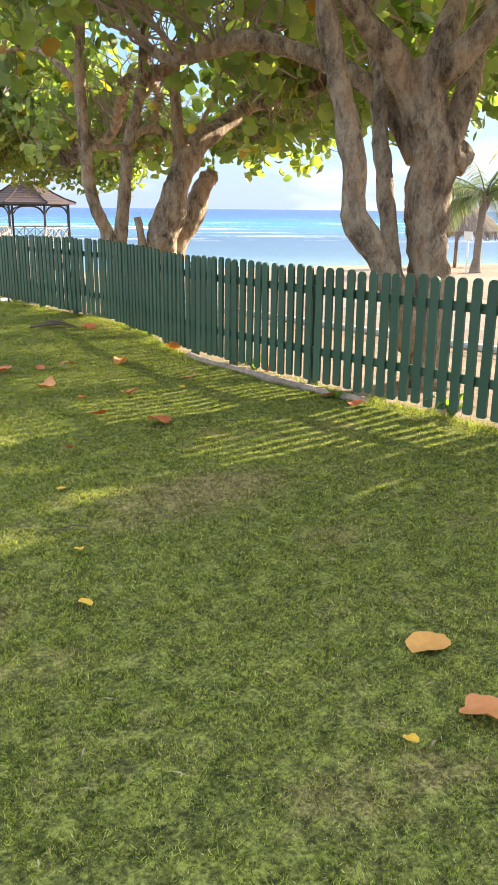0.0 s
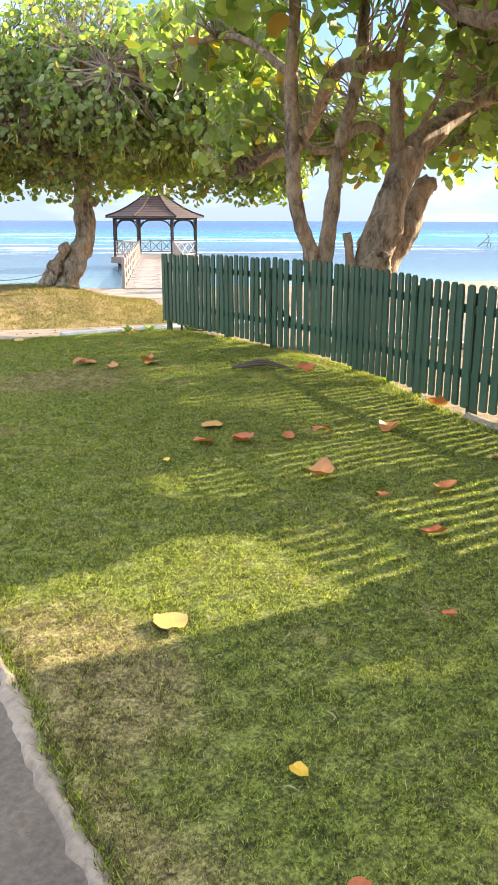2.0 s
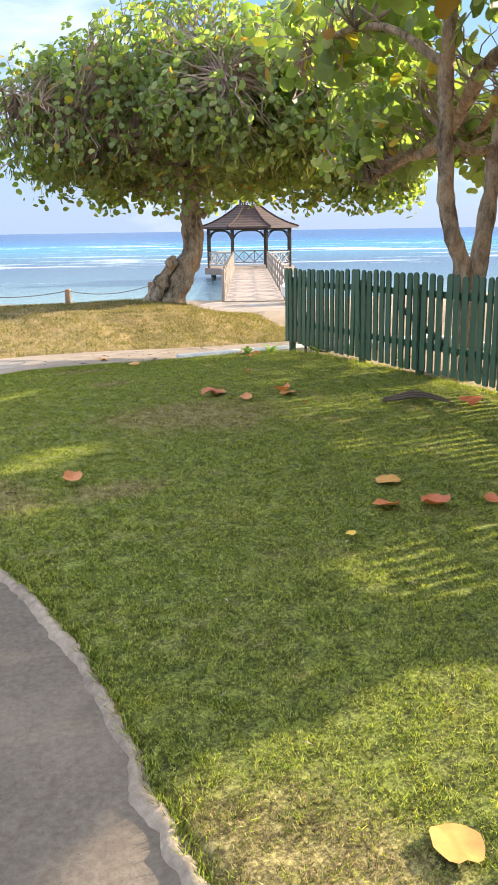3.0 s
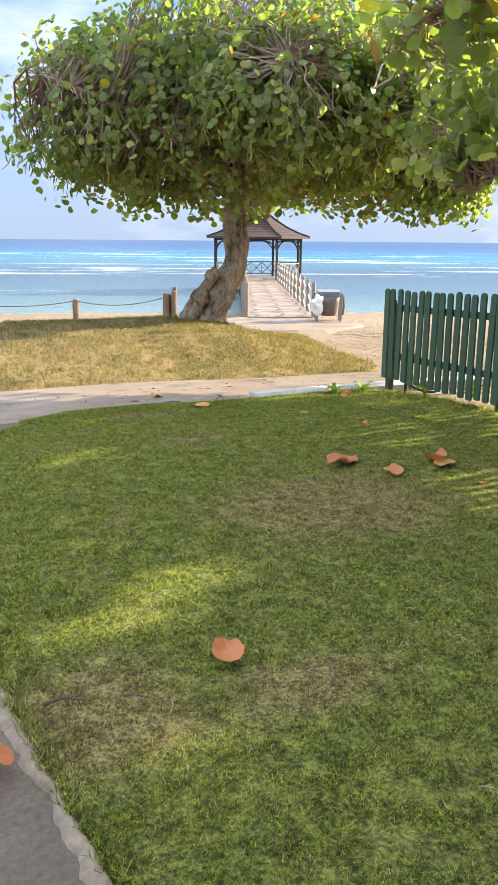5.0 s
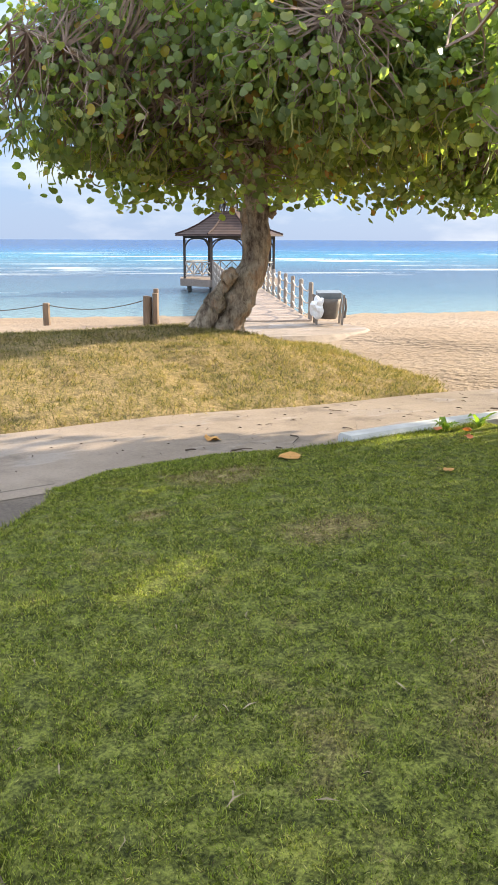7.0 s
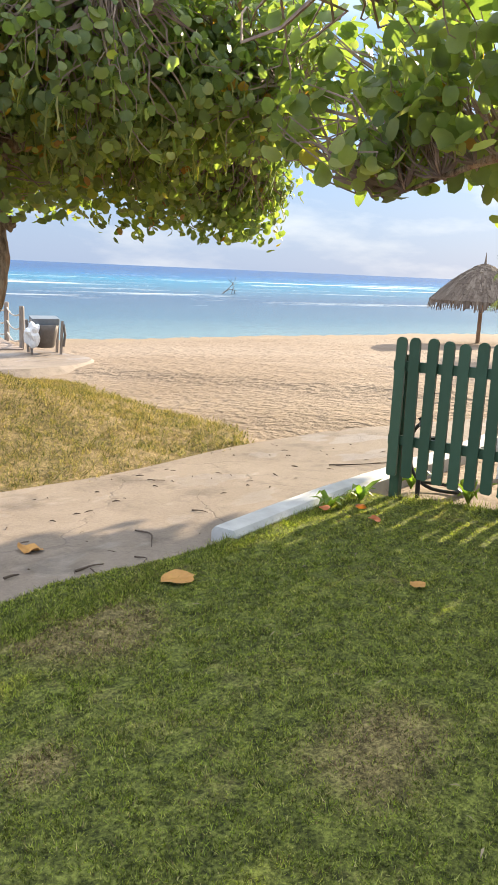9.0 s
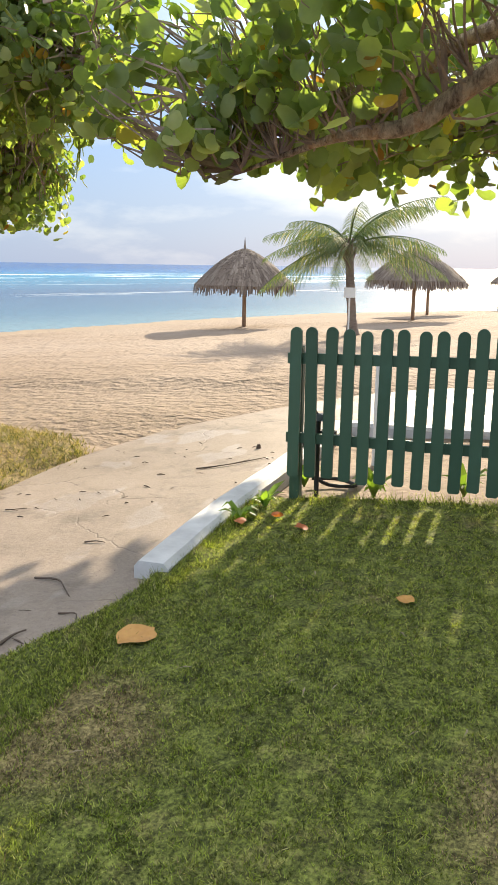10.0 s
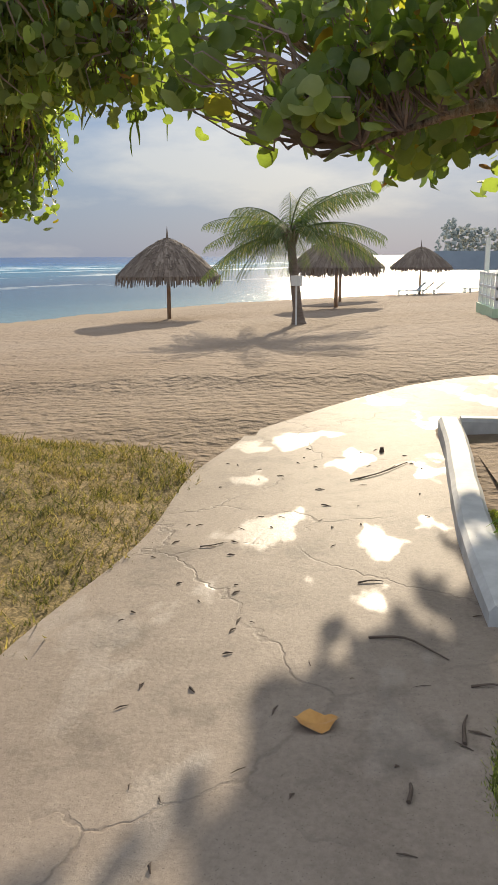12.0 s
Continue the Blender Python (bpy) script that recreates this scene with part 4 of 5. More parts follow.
fence = thing("picket_fence", (6.1, 13.75, 0), "dark green painted wooden picket fence with rounded tops", "fence")
F0 = Vector((6.1, 13.75, 0))
FL = [Vector((x, y, 0)) for x, y in fence_line()]
def rise(y):
    """The fence stands a little taller about its bend."""
    return 0.02 + 0.05 * float(smooth(7.0, 9.5, y) * smooth(13.6, 11.5, y))


PICKET = picket_mesh(0.078, 1.0, 0.022)
frng = random.Random(5)
for a, b in zip(FL[:-1], FL[1:]):
    d = (b - a)
    L, d = d.length, d.normalized()
    out = Vector((d.y, -d.x, 0))
    if out.x > 0:
        out = -out
    yaw = math.degrees(math.atan2(d.y, d.x))
    n = round(L / 0.122)
    for i in range(n):
        p = a + d * (i + 0.5) * L / n
        z = 0.005 + frng.uniform(-0.012, 0.012)
        k = new("picket", PICKET)
        k.parent = fence
        k.matrix_basis = Matrix.Translation(p - F0 + out * 0.03 + Vector((0, 0, z))) @ pose(0, 0, 0, frng.uniform(-0.6, 0.6), frng.uniform(-0.55, 0.55), yaw + frng.uniform(-1.2, 1.2)) @ Matrix.Diagonal((1, 1, 1 + rise(p.y), 1))
    for h in (0.27, 0.8):
        r = Acc().beam(a - F0 + Vector((0, 0, h * (1 + rise(a.y)))), b - F0 + Vector((0, 0, h * (1 + rise(b.y)))), 0.034, 0.07, 0.006)
        part("rail", r, M_PAINT, fence)
    m = round(L / 1.6)
    for i in range(m):
        p = a + d * (0.06 + i * L / m) - F0 - out * 0.055
        z = gz1(5, (a + d * i * L / m).y)
        part("post", Acc().box(p + Vector((0, 0, z + 0.48)), (0.075, 0.075, 1.06), Matrix.Rotation(radians(yaw), 3, "Z"), 0.008), M_PAINT, fence)


part("brace", Acc().beam(Vector((6.07, 11.3, 0.72)) - F0, Vector((6.07, 10.35, 0.3)) - F0, 0.03, 0.06, 0.005), M_PAINT, fence, "slanting brace of a former gate")
part("post", Acc().box(Vector((6.17, 13.74, 0.42)) - F0, (0.07, 0.07, 0.95), None, 0.006), M_PAINT, fence)


# ---- gazebo and pier ----
GC, DECK = Vector((26.5, 53.1, 0)), -0.85
AX = Vector((0.467, 0.884, 0)).normalized()
SX = Vector((AX.y, -AX.x, 0))
pier_yaw = math.degrees(math.atan2(AX.y, AX.x))


def gazebo():
    g = thing("gazebo", (GC.x, GC.y, DECK), "dark timber gazebo with shingled roof at a pier's end", "gazebo", rz=pier_yaw)
    R, n = 2.95, 8
    ang = [2 * math.pi * (i + 0.5) / n for i in range(n)]
    P = [Vector((R * math.cos(a), R * math.sin(a), 0)) for a in ang]
    fl = Acc()
    vs = [p * 1.1 + Vector((0, 0, 0)) for p in P] + [p * 1.1 + Vector((0, 0, -0.42)) for p in P]
    fl.add(vs, [tuple(range(n)), tuple(range(n, 2 * n))[::-1]] + [(i, n + i, n + (i + 1) % n, (i + 1) % n) for i in range(n)])
    part("floor", fl, M_DECK, g, "weathered grey deck floor with a deep edge beam")
    for p in P:
        part("post", Acc().box(p + Vector((0, 0, 1.3)), (0.15, 0.15, 2.6), None, 0.015), M_GWOOD, g)
        part("pile", Acc().tube([p * 0.9 + Vector((0, 0, -0.4)), p * 0.9 + Vector((0, 0, -2.2))], 0.14, 8), M_WOOD, g)
    for i in range(n):
        a, b = P[i], P[(i + 1) % n]
        part("beam", Acc().beam(a + Vector((0, 0, 2.5)), b + Vector((0, 0, 2.5)), 0.1, 0.2), M_GWOOD, g)
        # curved bracket with a lattice under the beam
        br = Acc()
        c = [a.lerp(b, u) + Vector((0, 0, 2.42 - 0.62 * (2 * u - 1) ** 4 - 0.05)) for u in np.linspace(0.02, 0.98, 13)]
        br.tube(c, 0.045, 4)
        for j in range(1, 12):
            if abs(j - 6) > 1:
                br.beam(c[j], Vector((c[j].x, c[j].y, 2.45)), 0.02, 0.02)
        part("bracket", br, M_GWOOD, g)
        if i not in (3,):
            rl = Acc()
            up = Vector((0, 0, 1))
            for h in (0.18, 0.98):
                rl.beam(a + up * h, b + up * h, 0.06, 0.07)
            for s in range(3):
                q0, q1 = a.lerp(b, s / 3), a.lerp(b, (s + 1) / 3)
                rl.beam(q0 + up * 0.2, q1 + up * 0.96, 0.04, 0.05).beam(q0 + up * 0.96, q1 + up * 0.2, 0.04, 0.05)
                rl.beam(q1 + up * 0.2, q1 + up * 0.96, 0.05, 0.05)
            part("railing", rl, M_RAIL, g, "pale crossed timber railing")
    prof = [(3.55, 2.52), (3.5, 2.62), (2.75, 2.86), (2.0, 3.2), (1.3, 3.62), (0.8, 3.98), (0.72, 4.0)]
    ro = Acc()
    for r, z in prof:
        ro.v += [(r * math.cos(a), r * math.sin(a), z) for a in ang]
    m = len(prof)
    ro.f = [(j * n + k, j * n + (k + 1) % n, (j + 1) * n + (k + 1) % n, (j + 1) * n + k) for j in range(m - 1) for k in range(n)] + [tuple(range(n))[::-1], tuple(range((m - 1) * n, m * n))]
    roof = part("roof", ro, M_SHINGLE, g, "dark brown shingled bell-cast roof")
    for a in ang:
        part("hip", Acc().tube([(r * 1.01 * math.cos(a), r * 1.01 * math.sin(a), z + 0.02) for r, z in prof[1:]], 0.05, 5), M_SHINGLE, roof)
    cu = Acc()
    for a in ang[::2]:
        cu.box((0.62 * math.cos(a), 0.62 * math.sin(a), 4.4), (0.1, 0.1, 0.9))
    for k in range(4):
        a, b = ang[2 * k], ang[(2 * k + 2) % 8]
        pa, pb = Vector((0.62 * math.cos(a), 0.62 * math.sin(a), 0)), Vector((0.62 * math.cos(b), 0.62 * math.sin(b), 0))
        for s in range(5):
            q0, q1 = pa.lerp(pb, s / 5), pa.lerp(pb, (s + 1) / 5)
            cu.beam(q0 + Vector((0, 0, 4.0)), q1 + Vector((0, 0, 4.8)), 0.02, 0.03).beam(q0 + Vector((0, 0, 4.8)), q1 + Vector((0, 0, 4.0)), 0.02, 0.03)
    cupola = part("cupola", cu, M_GWOOD, g, "small open latticed cupola")
    part("cupola_roof", Acc().lathe([(1.0, 4.82), (0.95, 4.88), (0.5, 5.15), (0.05, 5.6), (0.01, 5.8)], sides=8), M_SHINGLE, cupola)
    return g


gazebo()
NEAR = Vector((13.75, 28.85, 0))
PIER_L = (GC - NEAR).dot(AX) - 2.9
pier = thing("pier", (NEAR.x, NEAR.y, DECK), "weathered timber pier with rope railings", "pier", rz=pier_yaw)
PLANK = Acc().box((0, 0, 0), (0.138, 2.12, 0.04), None, 0.006).mesh("plank", M_DECK)
for i in range(int(PIER_L / 0.146)):
    k = new("plank", PLANK)
    k.parent = pier
    k.matrix_basis = pose(0.07 + i * 0.146, frng.uniform(-0.012, 0.012), -0.02 + frng.uniform(-0.003, 0.003), 0, 0, frng.uniform(-0.2, 0.2))
for s in (-0.95, 0.0, 0.95):
    part("joist", Acc().beam((0.05, s, -0.16), (PIER_L, s, -0.16), 0.1, 0.24), M_WOOD, pier)
n_posts = 12
for s in (-1.1, 1.1):
    for i in range(n_posts):
        x = 0.35 + i * (PIER_L - 0.9) / (n_posts - 1)
        part("post", Acc().tube([(x, s, -0.4 if i < 3 else -1.9), (x, s, 1.06), (x, s, 1.1)], [0.075, 0.07, 0.05], 8), M_WOOD, pier)
        if i:
            x0 = 0.35 + (i - 1) * (PIER_L - 0.9) / (n_posts - 1)
            for h in (0.95, 0.58, 0.24):
                part("rope", Acc().tube([(x0 + (x - x0) * u, s, h - 0.17 * (1 - (2 * u - 1) ** 2)) for u in np.linspace(0, 1, 9)], 0.024, 5, caps=False), M_ROPE, pier)

# concrete apron where the pier meets the land
ap = Acc()
apts = [(11.2, 29.2), (9.6, 26.6), (10.6, 24.4), (13.2, 24.4), (15.6, 26.2), (15.5, 28.4), (14.6, 29.3), (12.6, 30.1)]
AP = curve_pts([(x, y, 0) for x, y in apts] + [(*apts[0], 0)], 41)[:-1]
mid = Vector((12.8, 27.0, 0))
for ring in range(7):
    for p in AP:
        q = mid.lerp(p, ring / 6)
        near = max(0.0, min(1.0, (q.y - 25.5) / 2.5))
        ap.v.append((q.x, q.y, (gz1(q.x, q.y) + 0.035) * (1 - near) - 0.885 * near - (0.3 if ring == 6 else 0)))
ap.f = [(r * 40 + i, r * 40 + (i + 1) % 40, (r + 1) * 40 + (i + 1) % 40, (r + 1) * 40 + i) for r in range(6) for i in range(40)]
solid("pavement_apron", ap, M_PATH, "sandy concrete apron at the landward end of the pier", "pavement", kind="structure")


def bollard(at, posts, label):
    b = thing("bollard", at, label, "bollard", "mooring posts along the shore")
    for (x, y, h, r) in posts:
        part("post", Acc().tube([(x, y, -0.3), (x, y, h * 0.5), (x + 0.01, y, h - 0.02), (x + 0.01, y, h)], [r, r, r * 0.96, r * 0.8], 9, 0.06, x), M_BOLLARD, b)
    return b


bollard((11.55, 32.7, -1.02), [(-0.17, 0.05, 0.74, 0.11), (0.1, -0.05, 0.82, 0.1), (0.2, 0.1, 0.95, 0.09), (0.0, 0.2, 0.7, 0.1)], "cluster of weathered timber mooring posts at the waterline")
bollard((8.75, 34.75, -1.02), [(0, 0, 0.48, 0.12)], "single short timber mooring post holding a rope")
bollard((4.6, 37.0, -1.02), [(0, 0, 0.48, 0.12)], "single short timber mooring post holding a rope")
for a, b in (((11.4, 32.75, -0.4), (8.75, 34.75, -0.6)), ((8.75, 34.75, -0.6), (4.6, 37.0, -0.6))):
    a, b = Vector(a), Vector(b)
    rp = Acc().tube([a.lerp(b, u) - Vector((0, 0, 0.22 * (1 - (2 * u - 1) ** 2))) for u in np.linspace(0, 1, 13)], 0.014, 5)
    solid("mooring_rope", rp, M_STICK, "dark rope slung between mooring posts", "rope", "mooring ropes", smoothed=True)


def bin_stand():
    at = (14.75, 27.6, -0.9)
    b = thing("litter_bin", at, "grey litter bin in a timber frame with white bag", "bin", rz=-28)
    part("body", Acc().lathe([(0.22, 0.16), (0.27, 0.22), (0.34, 0.58), (0.36, 0.74)], sides=18), M_BIN, b, "", True)
    part("lid", Acc().box((0, 0, 0.85), (0.7, 0.42, 0.16), Matrix.Rotation(radians(8), 3, "X"), 0.02), M_LID, b, "blue-grey tilted top")
    for sx in (-0.5, 0.5):
        for sy in (-0.22, 0.22):
            part("leg", Acc().beam((sx * 0.74, sy, 0), (sx * 0.82, sy, 0.85), 0.06, 0.06), M_WOOD, b)
        part("handle", Acc().tube([(sx * 0.86, -0.25, 0.2), (sx * 0.94, -0.28, 0.5), (sx * 0.9, -0.2, 0.76)], 0.035, 6), M_BIN, b)
    bag = bmesh.new()
    bmesh.ops.create_icosphere(bag, subdivisions=3, radius=0.2)
    for v in bag.verts:
        v.co.z *= 1.5
        v.co *= 1 + 0.45 * noise.noise(v.co * 7)
        v.co += Vector((-0.36, -0.3, 0.5))
    me = bpy.data.meshes.new("bag")
    bag.to_mesh(me)
    bag.free()
    me.materials.append(M_BAG)
    part("bag", me, M_BAG, b, "knotted white plastic bag")
    return b


bin_stand()


# ---- thatched parasols, palm, loungers ----
def thatch_roof(r, h, seed, shaggy=0.12):
    """A domed thatch: overlapping palm strips in rows, the lowest hanging as a fringe."""
    rng = np.random.default_rng(seed)

    def zz(q):
        return h * (1 - (q / r) ** 1.45)

    qs = [r * 0.97, r * 0.85, r * 0.7, r * 0.52, r * 0.34, r * 0.18, 0.05]
    a = Acc().lathe([(r * 0.9, -0.02)] + [(q, zz(q) + 0.02) for q in qs], sides=24, wobble=0.03)
    rows = 9
    for layer in range(rows):
        q = r * (1 - layer / rows) ** 1.05
        cnt = int(190 * q / r + 16)
        for k in range(cnt):
            t = 2 * math.pi * (k + rng.random()) / cnt
            w = rng.uniform(0.04, 0.1)
            out = Vector((math.cos(t), math.sin(t), 0))
            side = Vector((-math.sin(t), math.cos(t), rng.normal(scale=0.1)))
            q = min(r, r * (1 - (layer + rng.uniform(-0.45, 0.45) * (layer > 0)) / rows) ** 1.05)
            q0 = max(0.03, q - rng.uniform(0.3, 0.5))
            p = out * q0 + Vector((0, 0, zz(q0) + 0.05))
            m = out * q * 0.98 + Vector((0, 0, zz(q * 0.98) + 0.06 + 0.03 * rng.random()))
            drop = rng.uniform(0.16, 0.36) if layer == 0 else rng.uniform(0.03, 0.12)
            e = m + out * rng.uniform(0.02, 0.1) + Vector((0, 0, -drop - shaggy * rng.random() * (layer == 0)))
            a.add([p - side * w / 2, p + side * w / 2, m + side * w / 2, m - side * w / 2, e + side * w * 0.3, e - side * w * 0.3], [(0, 1, 2, 3), (3, 2, 4, 5)])
    return a


def parasol(at, r, h, eave, seed, label, tilt=0.0):
    p = thing("thatched_parasol", at, label, "parasol", "thatched beach parasols")
    part("post", Acc().tube([(0, 0, -0.3), (0.01, 0, eave * 0.5), (0, 0, eave + h * 0.9)], [0.085, 0.08, 0.07], 10, 0.05), M_POST, p, "", True)
    roof = part("thatch", thatch_roof(r, h, seed), M_THATCH, p, "shaggy grey-brown palm thatch")
    roof.location = (0, 0, eave)
    part("finial", Acc().tube([(0, 0, h - 0.15), (0.01, 0, h + 0.2), (0.02, 0, h + 0.5)], [0.09, 0.035, 0.008], 6), M_THATCH, roof)
    for k in range(6):
        t = k * math.pi / 3
        part("rafter", Acc().tube([(0.06 * math.cos(t), 0.06 * math.sin(t), eave + h * 0.8), (r * 0.9 * math.cos(t), r * 0.9 * math.sin(t), eave - 0.02)], 0.03, 5), M_POST, p)
    return p


parasol((32.75, 22.45, -1.08), 2.1, 1.5, 1.6, 1, "thatched beach parasol on a round timber post")
parasol((36.4, 15.95, -0.82), 2.1, 1.4, 1.6, 2, "shaggy thatched beach parasol behind the palm tree")
parasol((44.5, 16.0, -1.12), 2.1, 1.4, 1.65, 3, "thatched beach parasol farther along the shore")
parasol((57.8, 10.96, -1.25), 2.15, 1.4, 1.7, 4, "distant thatched parasol with ragged edge beside sun loungers")


def palm():
    at = (25.66, 16.7, -0.62)
    p = thing("palm_tree", at, "young coconut palm with feathery fronds on the beach", "tree")
    c = curve_pts([(0, 0, -0.1), (0.15, 0.08, 0.6), (0.4, 0.2, 1.5), (0.75, 0.35, 2.6)], 30)
    t = Acc().tube(c, [0.24 - 0.1 * min(1, u / 8) + 0.012 * (u % 2) - 0.015 * u / 30 for u in range(30)], 12, 0.08)
    part("trunk", t, M_PALMTRUNK, p, "ringed grey-brown trunk", True)
    top = c[-1] + Vector((0, 0, 0.05))
    rng = np.random.default_rng(3)
    sh = Acc()
    for k in range(14):
        a = rng.uniform(0, 6.28)
        sh.tube([top + Vector((0.1 * math.cos(a), 0.1 * math.sin(a), -0.5)), top + Vector((0.2 * math.cos(a), 0.2 * math.sin(a), -0.1)), top + Vector((0.32 * math.cos(a), 0.32 * math.sin(a), 0.25))], [0.03, 0.06, 0.02], 5)
    part("crownshaft", sh, M_PALMTRUNK, p, "fibrous leaf bases")
    for k in range(30):
        a = k * 2.39996 + rng.uniform(-0.2, 0.2)
        lift = [0.95, 0.6, 0.35, 0.1, -0.12][k % 5] + rng.uniform(-0.12, 0.12)
        L = rng.uniform(2.5, 3.3)
        out = Vector((math.cos(a), math.sin(a), 0))
        pts = [top + out * (L * u * math.cos(lift * (1 - u))) * 0.97 + Vector((0, 0, L * (0.85 * lift * u + 0.12 * u - 0.5 * u * u))) for u in np.linspace(0, 1, 14)]
        f = Acc().tube(pts, [0.03 * (1 - 0.85 * u / 13) for u in range(14)], 5, caps=False)
        cc = curve_pts(pts, 52)
        side = Vector((-out.y, out.x, 0))
        for j in range(6, 52):
            u = j / 51
            d = (cc[min(j + 1, 51)] - cc[j - 1]).normalized()
            ll = 0.64 * math.sin(math.pi * (0.12 + 0.8 * u)) ** 0.7 * rng.uniform(0.85, 1.1)
            for s in (-1, 1):
                v = (side * s * 0.75 + d * 0.6 + Vector((0, 0, -0.55 - 0.4 * rng.random()))).normalized()
                q, m, e = cc[j], cc[j] + v * ll * 0.5, cc[j] + v * ll + Vector((0, 0, -0.2 * ll))
                wv = d * 0.011
                f.add([q - wv, q + wv, m + wv * 1.2, m - wv * 1.2, e], [(0, 1, 2, 3), (3, 2, 4)])
        part("frond", f, M_FROND, p)
    return p


palm()


def sign_post():
    s = thing("beach_sign", (25.15, 16.75, -0.62), "small white board on a slim white post", "sign", rz=8)
    part("post", Acc().box((0, 0, 0.6), (0.05, 0.05, 1.4)), M_WHITE, s)
    part("board", Acc().box((-0.035, 0, 1.28), (0.02, 0.34, 0.3)), M_WHITE, s)


sign_post()


def lounger(at, rz):
    l = thing("sun_lounger", at, "white plastic sun lounger with raised back on the sand", "lounger", "loungers under the far parasol", rz=rz)
    part("seat", Acc().box((0, 0, 0.32), (1.3, 0.62, 0.06), None, 0.02), M_LOUNGE, l)
    part("backrest", Acc().beam((0.63, 0, 0.33), (1.2, 0, 0.85), 0.62, 0.06), M_LOUNGE, l)
    for x in (-0.55, 0.5):
        for y in (-0.26, 0.26):
            part("leg", Acc().box((x, y, 0.15), (0.06, 0.06, 0.32)), M_LOUNGE, l)
    return l


first = lounger((56.0, 11.9, gz1(56.0, 11.9)), -84)
for x, y, r in ((56.9, 11.3, -90), (57.8, 10.5, -86), (57.2, 7.5, -88), (58.2, 7.0, -92)):
    copy_thing(first, pose(x, y, gz1(x, y), 0, 0, r))


def hut():
    h = thing("beach_hut_deck", (26.2, 9.6, -0.6), "pale green plinth with white railing and posts beside the beach", "deck")
    part("plinth", Acc().box((0, 0, 0.22), (3.4, 3.2, 0.56), None, 0.03), M_LIME, h, "pale green rendered plinth")
    for x in np.linspace(-1.6, 1.6, 5):
        part("post", Acc().box((x, 1.5, 0.98), (0.1, 0.1, 0.98), None, 0.01), M_WHITE, h)
    for x in (-1.6, 1.6):
        part("column", Acc().box((x, 1.35, 1.5), (0.14, 0.14, 2.0), None, 0.01), M_WHITE, h)
    for z in (0.75, 1.05, 1.42):
        part("rail", Acc().beam((-1.65, 1.5, z), (1.65, 1.5, z), 0.06, 0.07), M_WHITE, h)
        part("rail", Acc().beam((-1.6, 1.5, z), (-1.6, -1.5, z), 0.06, 0.07), M_WHITE, h)


hut()


# ---- far shore ----
def woods(name, x0, y0, x1, y1, h, seed, label):
    """A far wooded ridge: crowns heaped along a line."""
    rng = np.random.default_rng(seed)
    V, F, n0 = [], [], 0
    for k in range(5600):
        if k % 40 == 0:
            u = rng.random()
            top = h * (0.5 + 0.3 * noise.noise((u * 5, seed, 0)) + 0.14 * rng.random())
            foot = Vector((x0 + (x1 - x0) * u, y0 + (y1 - y0) * u + rng.uniform(-2, 2), 0))
        r = rng.uniform(0.016, 0.036) * h
        w = rng.random()
        c = foot + Vector((rng.uniform(-3, 3), rng.uniform(-1, 1) * (1.1 - 0.7 * w * w) * 3.2, -1.0 + w * top))
        b = bmesh.new()
        bmesh.ops.create_icosphere(b, subdivisions=1, radius=r)
        b.verts.index_update()
        V += [c + v.co * (1 + 0.7 * noise.noise(v.co * (2.5 / r) + c)) for v in b.verts]
        F += [[v.index + n0 for v in f.verts] for f in b.faces]
        n0 += len(b.verts)
        b.free()
    a = Acc()
    a.v, a.f = [tuple(v) for v in V], [tuple(f) for f in F]
    return solid(name, a, M_FAR_HAZE, label, "trees", kind="stuff")


woods("far_woods", 262, -150, 228, -4, 20, 4, "wooded headland across the bay, haze painted into its pale colour")
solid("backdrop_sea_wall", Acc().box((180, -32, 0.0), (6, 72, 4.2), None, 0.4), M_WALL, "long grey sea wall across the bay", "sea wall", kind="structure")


def driftwood():
    a = Acc()
    c = Vector((84, 73, -1.7))
    for pts, r in ((((-1.2, 0.3, 0), (-0.4, 0, 0.6), (0.5, -0.2, 1.4), (0.9, -0.3, 2.2)), 0.16), (((0.4, 0, 0), (0.5, -0.2, 1.0), (0.2, 0, 2.0)), 0.12), (((-1.0, 0.2, 0.2), (0.1, 0, 0.6), (1.4, -0.3, 0.4)), 0.13), (((0.6, -0.2, 1.2), (-0.3, 0.1, 1.9)), 0.08), (((1.2, 0, 0), (0.9, 0, 0.9), (1.3, 0, 1.4)), 0.09)):
        q = curve_pts([Vector(p) + c for p in pts], 8)
        a.tube(q, [0.55 * r * (1 - 0.7 * i / 7) for i in range(8)], 6, 0.2)
    solid("driftwood", a, M_WOOD, "grey stranded tree branch standing in the shallows", "driftwood")


driftwood()

